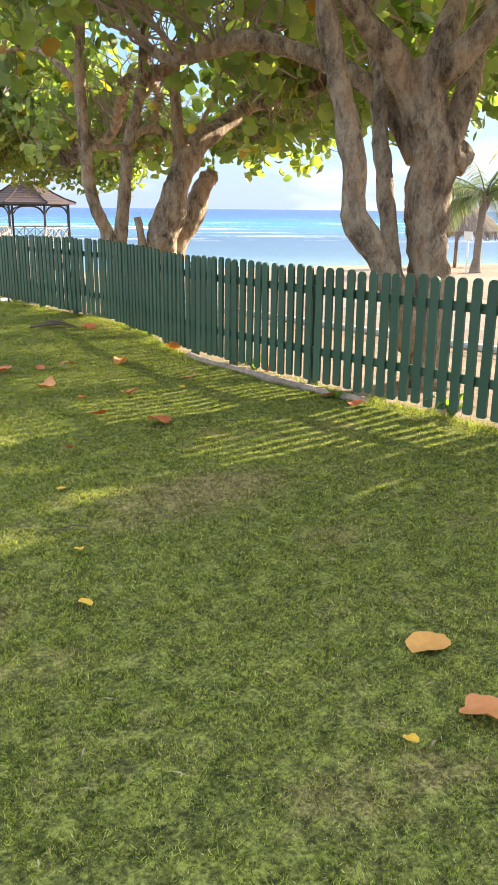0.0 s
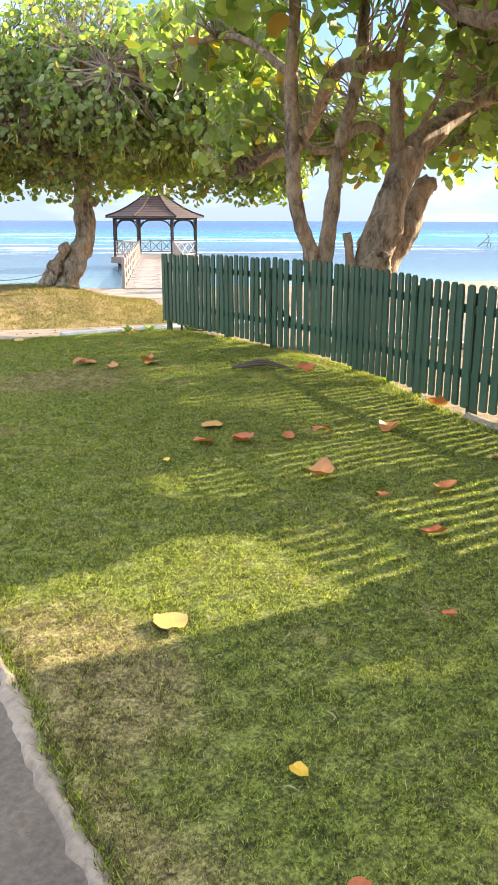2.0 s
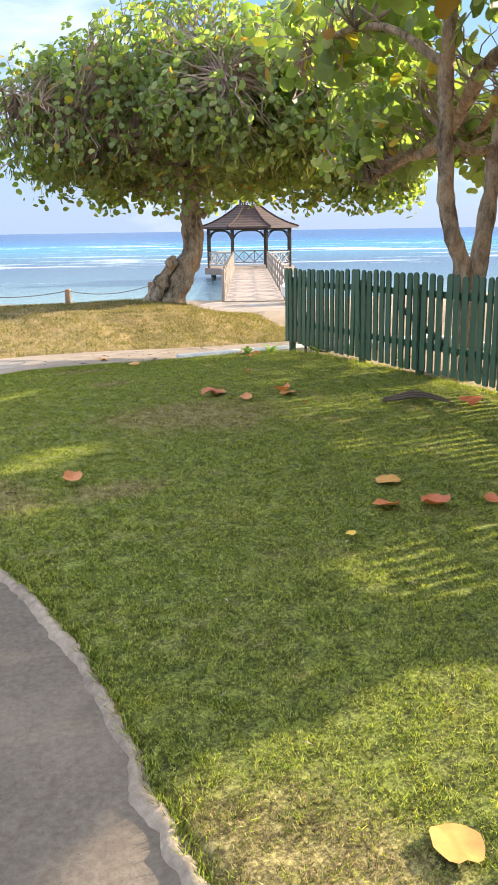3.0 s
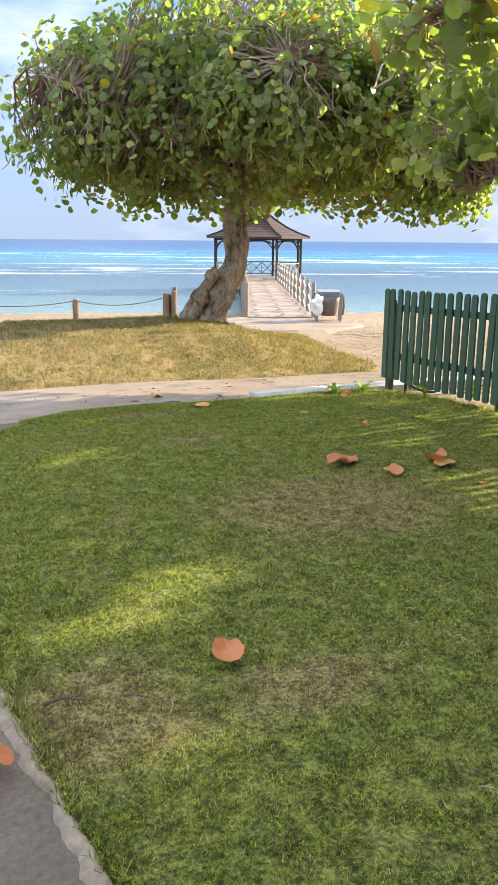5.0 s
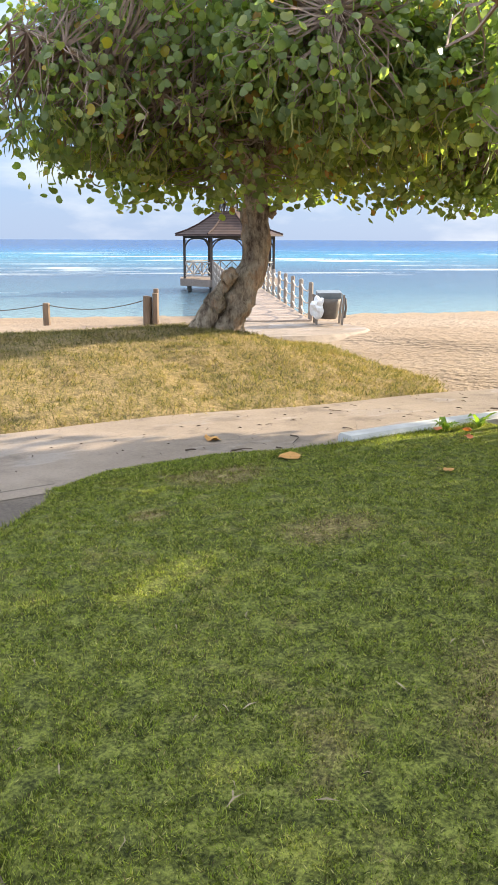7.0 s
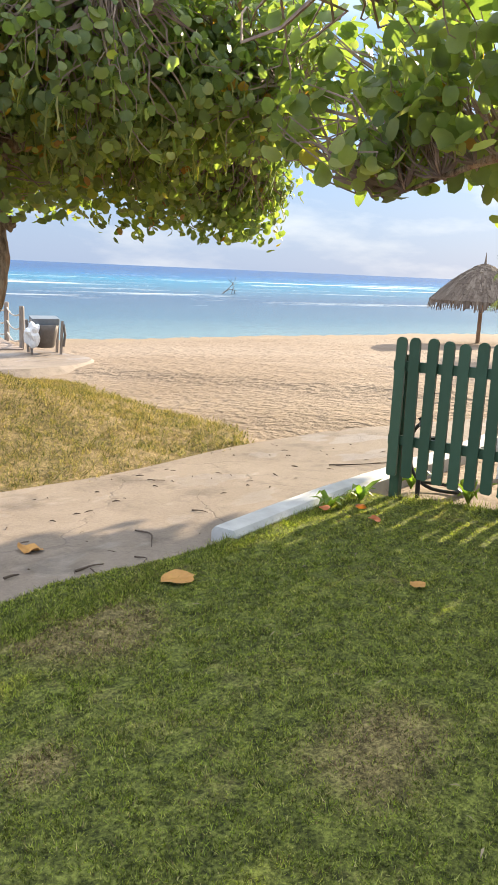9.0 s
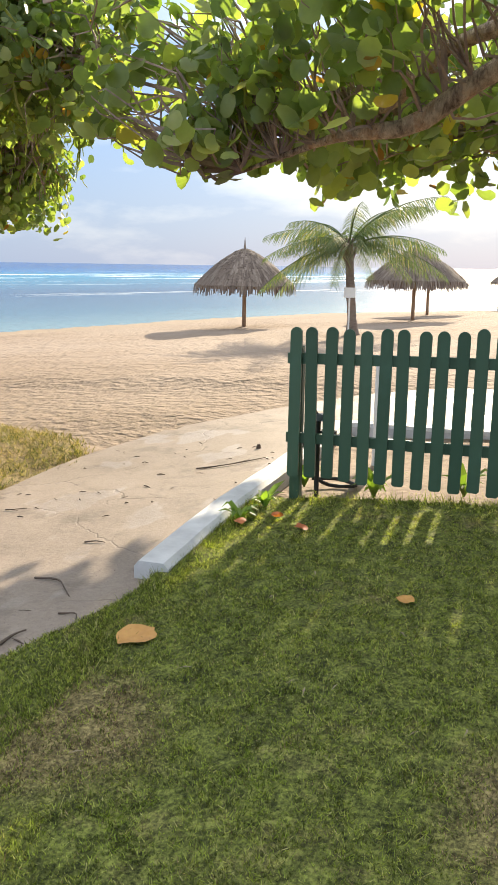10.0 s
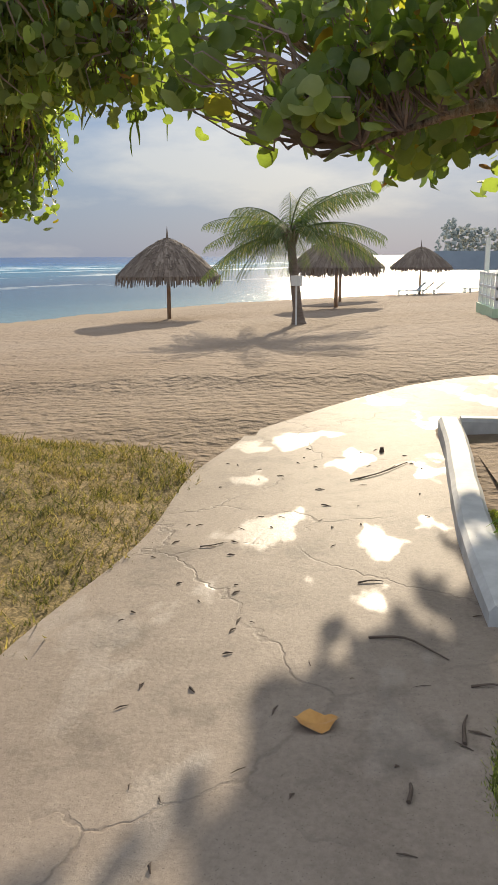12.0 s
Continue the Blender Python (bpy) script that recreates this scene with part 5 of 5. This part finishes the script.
# ---- fallen leaves, twigs and blades ----
def fallen_mesh(mat, seed, curl, crumple=0.009):
    rng = np.random.default_rng(seed)
    n = 18
    a = Acc()
    vs = [(0, 0, 0)]
    p2, p3, p5 = rng.uniform(0, 6.28, 3)
    for rr in (0.5, 1.0):
        for k in range(n):
            t = 2 * math.pi * k / n
            r = rr * (1.0 - 0.18 * (k == 9) + 0.04 * rng.normal())
            x, y = r * math.cos(t) * 0.1, r * math.sin(t) * 0.085
            vs.append((x, y, curl * (y * y) * 9 + 0.3 * curl * x * x * 9 + crumple * rr * rr * (math.sin(2 * t + p2) + 0.8 * math.sin(3 * t + p3) + 0.5 * math.sin(5 * t + p5)) + 0.003 * rng.normal() * rr))
    fs = [(0, 1 + k, 1 + (k + 1) % n) for k in range(n)] + [(1 + k, 1 + n + k, 1 + n + (k + 1) % n, 1 + (k + 1) % n) for k in range(n)]
    a.add(vs, fs)
    zmin = min(v[2] for v in a.v)
    a.v = [(x, y, z - zmin) for x, y, z in a.v]
    return a.mesh("fallen_leaf", mat, True)


LEAF_KINDS = [fallen_mesh(M_FALLEN, 1, 0.35), fallen_mesh(M_FALLEN, 2, 0.75), fallen_mesh(M_FALLEN, 3, -0.5), fallen_mesh(M_FALLEN, 4, 1.1)]
TAN_LEAF, YEL_LEAF = fallen_mesh(M_TANLEAF, 5, 0.08, 0.005), fallen_mesh(M_YLEAF, 6, 0.3)
RED = [(2.04, 1.15), (3.11, 5.26), (3.33, 4.77), (3.25, 6.37), (3.03, 7.45), (3.3, 7.33), (3.91, 7.18), (4.41, 6.95), (4.51, 5.97), (3.71, 5.73), (5.45, 9.35), (5.35, 7.35), (3.79, 10.69), (4.15, 10.16), (3.59, 11.09), (4.28, 10.79), (3.66, 11.09), (1.56, 8.94), (0.6, 8.68), (4.5, 12.01), (3.31, 5.86), (2.49, 4.6), (1.25, 3.75), (5.3, 5.72), (4.95, 4.6), (4.9, 4.2), (5.4, 13.9), (5.55, 13.7), (5.35, 13.5), (3.62, 7.21)]
TANS = [(2.26, 1.53), (1.53, 5.2), (3.79, 13.85), (4.38, 12.78), (3.35, 7.86), (3.72, 11.14), (4.29, 10.71)]
YELS = [(1.45, 2.62), (0.96, 2.75), (1.4, 4.18), (1.7, 3.11), (2.05, 3.91), (2.58, 7.18), (4.21, 5.66), (1.75, 1.22)]
SMALL = {(5.4, 13.9), (5.55, 13.7), (5.35, 13.5), (4.38, 12.78), (3.31, 5.86), (2.49, 4.6), (1.25, 3.75), (4.5, 12.01), (3.62, 7.21), (4.15, 10.16)}
LARGE = {(3.33, 4.77), (5.45, 9.35), (5.3, 5.72)}
CURLED = fallen_mesh(M_TANLEAF, 12, 0.5, 0.017)
dry_leaf = new("fallen_leaf", CURLED)
dry_leaf.matrix_basis = pose(3.72, 14.93, float(path_z(np.array(3.72), np.array(14.93))) + 0.004, 3, -3, 100) @ Matrix.Diagonal((0.8, 0.75, 0.8, 1))
tagged(dry_leaf, "curled tan dead leaf lying on the path", "leaf", "leaves fallen under the trees")
for kind, spots, label in (("red", RED, "curled reddish-brown fallen sea grape leaf"), ("tan", TANS, "flat tan fallen sea grape leaf"), ("yel", YELS, "small yellow fallen leaf on the grass")):
    for i, (x, y) in enumerate(spots):
        me = {"red": LEAF_KINDS[i % 4], "tan": TAN_LEAF, "yel": YEL_LEAF}[kind]
        s = {"red": frng.uniform(0.7, 0.98), "tan": frng.uniform(0.8, 0.95), "yel": frng.uniform(0.26, 0.38)}[kind]
        s *= 0.55 if (x, y) in SMALL else 1.25 if (x, y) in LARGE else 1.0
        z = gz1(x, y) + (0.016 if kind == "tan" else 0.028)
        ob = new("fallen_leaf", me)
        ob.matrix_basis = pose(x, y, z, *(frng.uniform(-14, 14) * (0.35 if kind == "tan" else 1.0) for _ in range(2)), frng.uniform(0, 360)) @ Matrix.Diagonal((s, s, s, 1))
        tagged(ob, label, "leaf", "leaves fallen under the trees")


for pts, r, label in (
        (((7.17, 14.86, 0), (7.36, 14.64, 0.01), (7.74, 14.4, 0)), 0.011, "long thin dry stick lying on the path"),
        (((7.2, 14.8, 0), (7.45, 14.58, 0.02), (7.6, 14.5, 0.03)), 0.006, "long thin dry stick lying on the path"),
        (((4.42, 14.74, 0), (4.4, 14.59, 0.02), (4.3, 14.49, 0.01), (4.22, 14.42, 0)), 0.008, "bent dry twig lying on the path"),
        (((4.01, 14.36, 0), (4.01, 14.27, 0.02), (3.93, 14.22, 0.03)), 0.007, "bent dry twig lying on the path"),
        (((3.62, 14.43, 0), (3.73, 14.42, 0.01), (3.8, 14.4, 0)), 0.01, "short dark twig lying on the path"),
        (((5.63, 15.73, 0), (5.64, 15.66, 0.01), (5.7, 15.6, 0)), 0.008, "short dark twig lying on the path"),
        (((5.06, 14.79, 0), (5.08, 14.72, 0.01), (5.08, 14.66, 0)), 0.007, "short dark twig lying on the path"),
        (((3.3, 14.63, 0), (3.35, 14.62, 0.01), (3.39, 14.62, 0)), 0.014, "short dark twig lying on the path")):
    q = curve_pts([(x, y, float(path_z(np.array(x), np.array(y))) + r * 0.8 + dz * 0.5) for x, y, dz in pts], 10)
    solid("stick", Acc().tube(q, [r * 0.7 * (1 - 0.5 * i / 9) for i in range(10)], 6, 0.4), M_STICK, label, "stick", "dry twigs on the path")
for pts, r in ((((0.83, 8.92, 0), (0.9, 8.91, 0.012), (0.97, 8.88, 0)), 0.006), (((1.1, 8.84, 0), (1.13, 8.82, 0.008), (1.17, 8.79, 0)), 0.004), (((1.7, 3.4, 0), (1.74, 3.35, 0.012), (1.82, 3.3, 0.004)), 0.005), (((1.77, 3.38, 0), (1.83, 3.36, 0.006), (1.88, 3.3, 0)), 0.004)):
    q = curve_pts([(x, y, gz1(x, y) + 0.03 + dz) for x, y, dz in pts], 8)
    solid("stick", Acc().tube(q, [r * (1 - 0.5 * i / 7) for i in range(8)], 6, 0.4), M_STICK, "dark dry stick lying in the grass", "stick", "dry sticks on the lawn")
pod = Acc().box((8.2, 14.6, float(path_z(np.array(8.2), np.array(14.6))) + 0.02), (0.04, 0.05, 0.045), Matrix.Rotation(0.5, 3, "Z"), 0.015, 0.6)
solid("seed_pod", pod, M_STICK, "small dark seed pod on the path", "seed pod")


def blades(name, x, y, z, h, w, mat, label, rng, lean=0.5):
    n = len(x)
    a = rng.uniform(0, 6.283, n)
    hh = h * rng.uniform(0.5, 1.3, n)
    l = hh * rng.uniform(0.1, lean * 2, n)
    b = rng.uniform(0, 6.283, n)
    v = np.empty((n, 3, 3))
    v[:, 0] = np.stack([x - w * np.cos(a), y - w * np.sin(a), z], -1)
    v[:, 1] = np.stack([x + w * np.cos(a), y + w * np.sin(a), z], -1)
    v[:, 2] = np.stack([x + l * np.cos(b), y + l * np.sin(b), z + hh], -1)
    f = np.arange(n * 3).reshape(n, 3)
    return solid(name, bulk(name, v.reshape(-1, 3), f, mat), mat, label, "grass", kind="stuff")


grng = np.random.default_rng(11)
N = 1050000
yy = np.concatenate([grng.uniform(0.0, 14.1, N), grng.uniform(1.5, 14.1, N // 4)])
uu = np.concatenate([grng.random(N), grng.random(N // 4) ** 2 * 0.6])
lut_y = np.linspace(-1, 14.15, 1500)
ll_, rr_ = np.interp(yy, lut_y, lawn_left(lut_y)), np.interp(yy, lut_y, lawn_right(lut_y))
xx = ll_ + 0.01 + (rr_ - ll_) * uu
def on_grid(Z, r, c):
    """Height at fractional rows and columns of a grid."""
    r0, c0 = np.clip(r.astype(int), 0, Z.shape[0] - 2), np.clip(c.astype(int), 0, Z.shape[1] - 2)
    fr, fc = r - r0, c - c0
    return (Z[r0, c0] * (1 - fr) + Z[r0 + 1, c0] * fr) * (1 - fc) + (Z[r0, c0 + 1] * (1 - fr) + Z[r0 + 1, c0 + 1] * fr) * fc


zz_ = on_grid(LZ, np.interp(yy, ly, np.arange(len(ly))), np.clip((xx - ll_) / (rr_ - ll_), 0, 1) * 60)
# withered patches, and clumps a hand wide
DRY = [(0.85, 3.6, 0.28, 0.7), (1.15, 5.1, 0.3, 0.55), (2.65, 3.4, 0.6, 0.3), (1.05, 8.85, 0.36, 0.36), (3.1, 10.4, 0.85, 0.6), (1.75, 8.65, 0.35, 0.2), (0.93, 2.85, 0.25, 0.25), (2.95, 12.3, 0.3, 0.22), (3.1, 13.8, 0.35, 0.3), (2.25, 13.15, 0.14, 0.14)]


def field(step, scales, seed):
    """A smooth random field over the lawn, looked up by x and y."""
    fx, fy = np.arange(0.0, 6.6, step), np.arange(-0.2, 14.6, step)
    G = np.array([[sum(w * noise.noise((a * f, b * f, seed)) for f, w in scales) for a in fx] for b in fy])
    return lambda x, y: on_grid(G, (y + 0.2) / step, x / step)


clump_at, patch_at = field(0.03, ((9.0, 0.6), (19.0, 0.5)), 3.0), field(0.1, ((1.1, 0.5), (3.2, 0.5), (7.0, 0.3)), 8.0)


def withered(x, y, edge):
    """How far the grass has died back; edge: metres in from the walk."""
    w = np.maximum.reduce([1.25 - np.hypot((x - a) / c, (y - b) / d) for a, b, c, d in DRY])
    return np.clip(w, -0.6, 0.7) + 0.55 * patch_at(x, y) + 0.5 * smooth(0.3, 0.0, edge) * smooth(1.5, 2.5, y) * smooth(9.5, 8.0, y)


clump, wither = clump_at(xx, yy), withered(xx, yy, xx - ll_)
worn_mesh = bpy.data.objects["lawn"].data
worn_mesh.attributes.new("wither", "FLOAT", "POINT").data.foreach_set("value", (0.62 * smooth(-0.2, 0.75, withered(LX, LY, LX - lawn_left(LY)))).astype(np.float32).ravel())
dead = grng.random(len(xx)) < 0.06 + 0.62 * smooth(-0.2, 0.7, wither)
stay = grng.random(len(xx)) < np.where(clump < -0.15, 0.55, 1.0) * np.where(dead, 0.75, 1.0)
tall = np.clip(0.015 + 0.022 * clump, 0.006, 0.036)
for pick, nm, m, k, label in ((stay & ~dead, "grass", M_BLADE, 1.0, "short mown lawn grass"), (stay & dead, "dry_grass", M_DRYBLADE, 0.9, "withered straw-coloured grass in worn patches")):
    blades(nm, xx[pick], yy[pick], zz_[pick] - 0.004, tall[pick] * k, 0.0026, m, label, grng, 0.8)
N, per = 17000, 15
u1, u2 = grng.random(N), grng.random(N)
bi, bj = u1 * (BX.shape[0] - 2), u2 * 48.9
i0, j0 = bi.astype(int), bj.astype(int)
fi, fj = bi - i0, bj - j0
ex = (BX[i0, j0] * (1 - fi) + BX[i0 + 1, j0] * fi) * (1 - fj) + (BX[i0, j0 + 1] * (1 - fi) + BX[i0 + 1, j0 + 1] * fi) * fj
ey = (BYv[i0, j0] * (1 - fi) + BYv[i0 + 1, j0] * fi) * (1 - fj) + (BYv[i0, j0 + 1] * (1 - fi) + BYv[i0 + 1, j0 + 1] * fi) * fj
sp = np.repeat(grng.uniform(0.03, 0.11, N), per)
hh = np.repeat(grng.uniform(0.03, 0.075, N), per)
ez = np.repeat(on_grid(BZ, bi, bj), per)
ex, ey = np.repeat(ex, per) + grng.normal(size=N * per) * sp, np.repeat(ey, per) + grng.normal(size=N * per) * sp
blades("bank_grass", ex, ey, ez - 0.012, hh, 0.006, M_BANKBLADE, "dry yellowed tussocks of bank grass", grng, 0.8)
# coarse tufts here and there in the lawn
N, per = 2600, 13
cy = grng.uniform(0.5, 13.9, N)
cu_ = grng.random(N)
cl, cr = np.interp(cy, lut_y, lawn_left(lut_y)), np.interp(cy, lut_y, lawn_right(lut_y))
cz = np.repeat(on_grid(LZ, np.interp(cy, ly, np.arange(len(ly))), cu_ * 60), per)
cx, cy2 = np.repeat(cl + (cr - cl) * cu_, per) + grng.normal(scale=0.022, size=N * per), np.repeat(cy, per) + grng.normal(scale=0.022, size=N * per)
blades("grass_tufts", cx, cy2, cz - 0.004, np.repeat(grng.uniform(0.012, 0.026, N), per), 0.0026, M_BLADE, "coarse grass tufts in the lawn", grng, 0.8)
# taller tufts along kerbs, fence and the path's edge
ty = np.concatenate([grng.uniform(0, 13.7, 9000), grng.uniform(13.9, 14.1, 5000), grng.uniform(0, 14.1, 9000)])
tx = np.concatenate([np.interp(ty[:9000], lut_y, lawn_right(lut_y)) + grng.normal(scale=0.06, size=9000) - 0.05, grng.uniform(2.4, 6.0, 5000), np.interp(ty[14000:], lut_y, lawn_left(lut_y)) + np.abs(grng.normal(scale=0.05, size=9000))])
hgt = np.concatenate([np.full(9000, 0.07), np.full(5000, 0.055), np.full(9000, 0.04)])
blades("edge_grass", tx, ty, gz(tx, ty) - 0.02, hgt, 0.003, M_BLADE, "uncut grass tufts along the edges", grng, 0.6)


# the lawn's corner creeps out over the path
def creep(x):
    return 14.13 + 0.28 * smooth(4.5, 3.3, x) * smooth(1.95, 2.6, x) + wob(x, 5.0, 0.03)


def creep_z(x, y, v):
    return -0.158 - 0.014 * np.clip(x - 3, 0, 2) - 0.05 * v ** 6


GX, GV = np.meshgrid(np.linspace(1.97, 4.5, 70), np.linspace(0, 1, 9), indexing="ij")
GY = 13.93 + (creep(GX) - 13.93) * GV
solid("lawn_corner", sheet("lawn_corner", GX, GY, lambda x, y: creep_z(x, y, GV), M_LAWN), M_LAWN, "ragged turf that creeps over the path's edge", "lawn", kind="structure")
qx, qv = grng.uniform(2.0, 4.48, 16000), grng.random(16000)
qy = 13.93 + (creep(qx) - 13.93) * qv
blades("corner_grass", qx, qy, creep_z(qx, qy, qv) - 0.004, 0.02, 0.003, M_BLADE, "short grass at the path's edge", grng, 0.8)


# ---- small litter, tap, weeds ----
def litter(n):
    """Bits of dry stem and leaf strewn over the lawn."""
    rng = np.random.default_rng(23)
    a = Acc()
    for _ in range(n):
        y = rng.uniform(0.8, 13.9)
        x = float(np.interp(y, lut_y, lawn_left(lut_y))) + 0.05 + rng.random() * 4.1
        t, L, w = rng.uniform(0, 6.28), rng.uniform(0.03, 0.085), rng.uniform(0.0015, 0.005)
        d, s = Vector((math.cos(t), math.sin(t), 0)), Vector((-math.sin(t), math.cos(t), 0))
        c = Vector((x, y, gz1(x, y) + 0.03))
        bend = s * rng.normal(scale=0.05) * L
        a.add([c - d * L / 2, c - s * w + bend + Vector((0, 0, 0.008)), c + d * L / 2, c + s * w + bend + Vector((0, 0, 0.008))], [(0, 1, 2, 3)])
    return a


solid("leaf_litter", litter(300), simple("dry_litter", (0.16, 0.12, 0.07), (0.4, 0.33, 0.22), 3.0, 0.8, 0, 0), "bits of pale dry stem strewn on the lawn", "litter", kind="stuff")
crumbs = Acc()
crng = np.random.default_rng(31)
for _ in range(90):
    x, y = crng.uniform(1.2, 8.4), crng.uniform(14.25, 16.0)
    t, L, w = crng.uniform(0, 6.28), crng.uniform(0.008, 0.04), crng.uniform(0.002, 0.006)
    c, d = Vector((x, y, float(path_z(np.array(x), np.array(y))) + 0.004)), Vector((math.cos(t), math.sin(t), 0))
    crumbs.tube([c - d * L, c + Vector((0.2 * w, w, w * 0.6)), c + d * L], [w * 0.4, w, w * 0.3], 5)
solid("path_litter", crumbs, M_STICK, "dark crumbs of twig and leaf strewn on the path", "litter", kind="stuff")
bract = Acc()
for k in range(4):
    o = Vector((5.08 + 0.03 * k, 9.62 + 0.06 * k, gz1(5, 9.4) + 0.03))
    bract.tube(curve_pts([o + Vector((-0.28, 0.2 - 0.02 * k, 0)), o + Vector((0, 0, 0.05 + 0.01 * (k % 3))), o + Vector((0.22, -0.24 + 0.03 * k, 0.005))], 8), [0.004, 0.009, 0.014, 0.016, 0.014, 0.011, 0.007, 0.004], 6, 0.4, k)
solid("dead_branch", bract, M_STICK, "brown withered branch lying on the lawn by the fence", "branch")


def standpipe():
    s = thing("garden_tap", (6.32, 13.62, gz1(6.3, 13.6) - 0.03), "dark standpipe with a valve box and looped hose", "tap")
    part("pipe", Acc().tube([(0, 0, -0.1), (0, 0, 0.55), (0.0, 0.03, 0.6)], 0.018, 8), M_DARK, s)
    part("valve_box", Acc().box((0.02, -0.06, 0.42), (0.07, 0.13, 0.09), None, 0.01), M_DARK, s)
    part("hose", Acc().tube(curve_pts([(0, 0, 0.58), (0.05, 0.1, 0.45), (0.02, 0.07, 0.2), (0.08, -0.05, 0.06), (0.2, -0.25, 0.03), (0.35, -0.1, 0.03), (0.3, 0.1, 0.03)], 26), 0.014, 7), M_DARK, s, "black garden hose")
    part("tap", Acc().box((0, -0.02, 0.56), (0.05, 0.09, 0.05), None, 0.01), M_LID, s)


standpipe()
marker = thing("marker_post", (7.55, 13.35, gz1(7.5, 13.3) - 0.12), "slim white square post in the planting bed", "post")
part("shaft", Acc().box((0, 0, 0.42), (0.1, 0.1, 0.95), None, 0.008), M_WHITE, marker)
part("cap", Acc().box((0, 0, 0.91), (0.12, 0.12, 0.03), None, 0.008, 0.8), M_WHITE, marker)

M_WEED = leaf_mat("weed_leaf", [(0.0, (0.07, 0.13, 0.03)), (0.7, (0.16, 0.24, 0.05)), (1.0, (0.34, 0.34, 0.08))])


def weed(x, y, size, seed):
    rng = np.random.default_rng(seed)
    plant = thing("weed", (x, y, gz1(5, y) - 0.03), "leafy green weed at the foot of the fence", "plant", "weeds along the fence")
    for k in range(11):
        t, L = k * 2.4 + rng.uniform(-0.3, 0.3), size * rng.uniform(0.6, 1.2)
        d, s = Vector((math.cos(t), math.sin(t), 0)), Vector((-math.sin(t), math.cos(t), 0))
        w = 0.15 * L
        top, e = rng.uniform(0.5, 0.75), rng.uniform(0.45, 0.95)
        c, m1, m2, tip = (d * L * u + Vector((0, 0, L * v)) for u, v in ((0.0, 0.0), (0.25, top * 0.8), (0.55, top * 1.15), (0.95, e)))
        fold = Vector((0, 0, w * 0.3))
        leaf = Acc().add([c - s * w * 0.2, c, c + s * w * 0.2, m1 - s * w + fold, m1, m1 + s * w + fold, m2 - s * w + fold, m2, m2 + s * w + fold, tip], [(0, 1, 4, 3), (1, 2, 5, 4), (3, 4, 7, 6), (4, 5, 8, 7), (6, 7, 9), (7, 8, 9)])
        part("leaf", leaf, M_WEED, plant)


for i, (x, y, s) in enumerate(((5.3, 3.55, 0.22), (5.35, 2.9, 0.26), (5.02, 4.55, 0.12), (5.9, 13.88, 0.16), (5.55, 13.95, 0.14), (6.25, 13.2, 0.2), (6.35, 12.6, 0.22), (5.3, 5.9, 0.16), (6.3, 11.4, 0.2), (5.5, 2.2, 0.3), (5.75, 8.4, 0.16), (6.5, 13.75, 0.18))):
    weed(x, y, s, 40 + i)
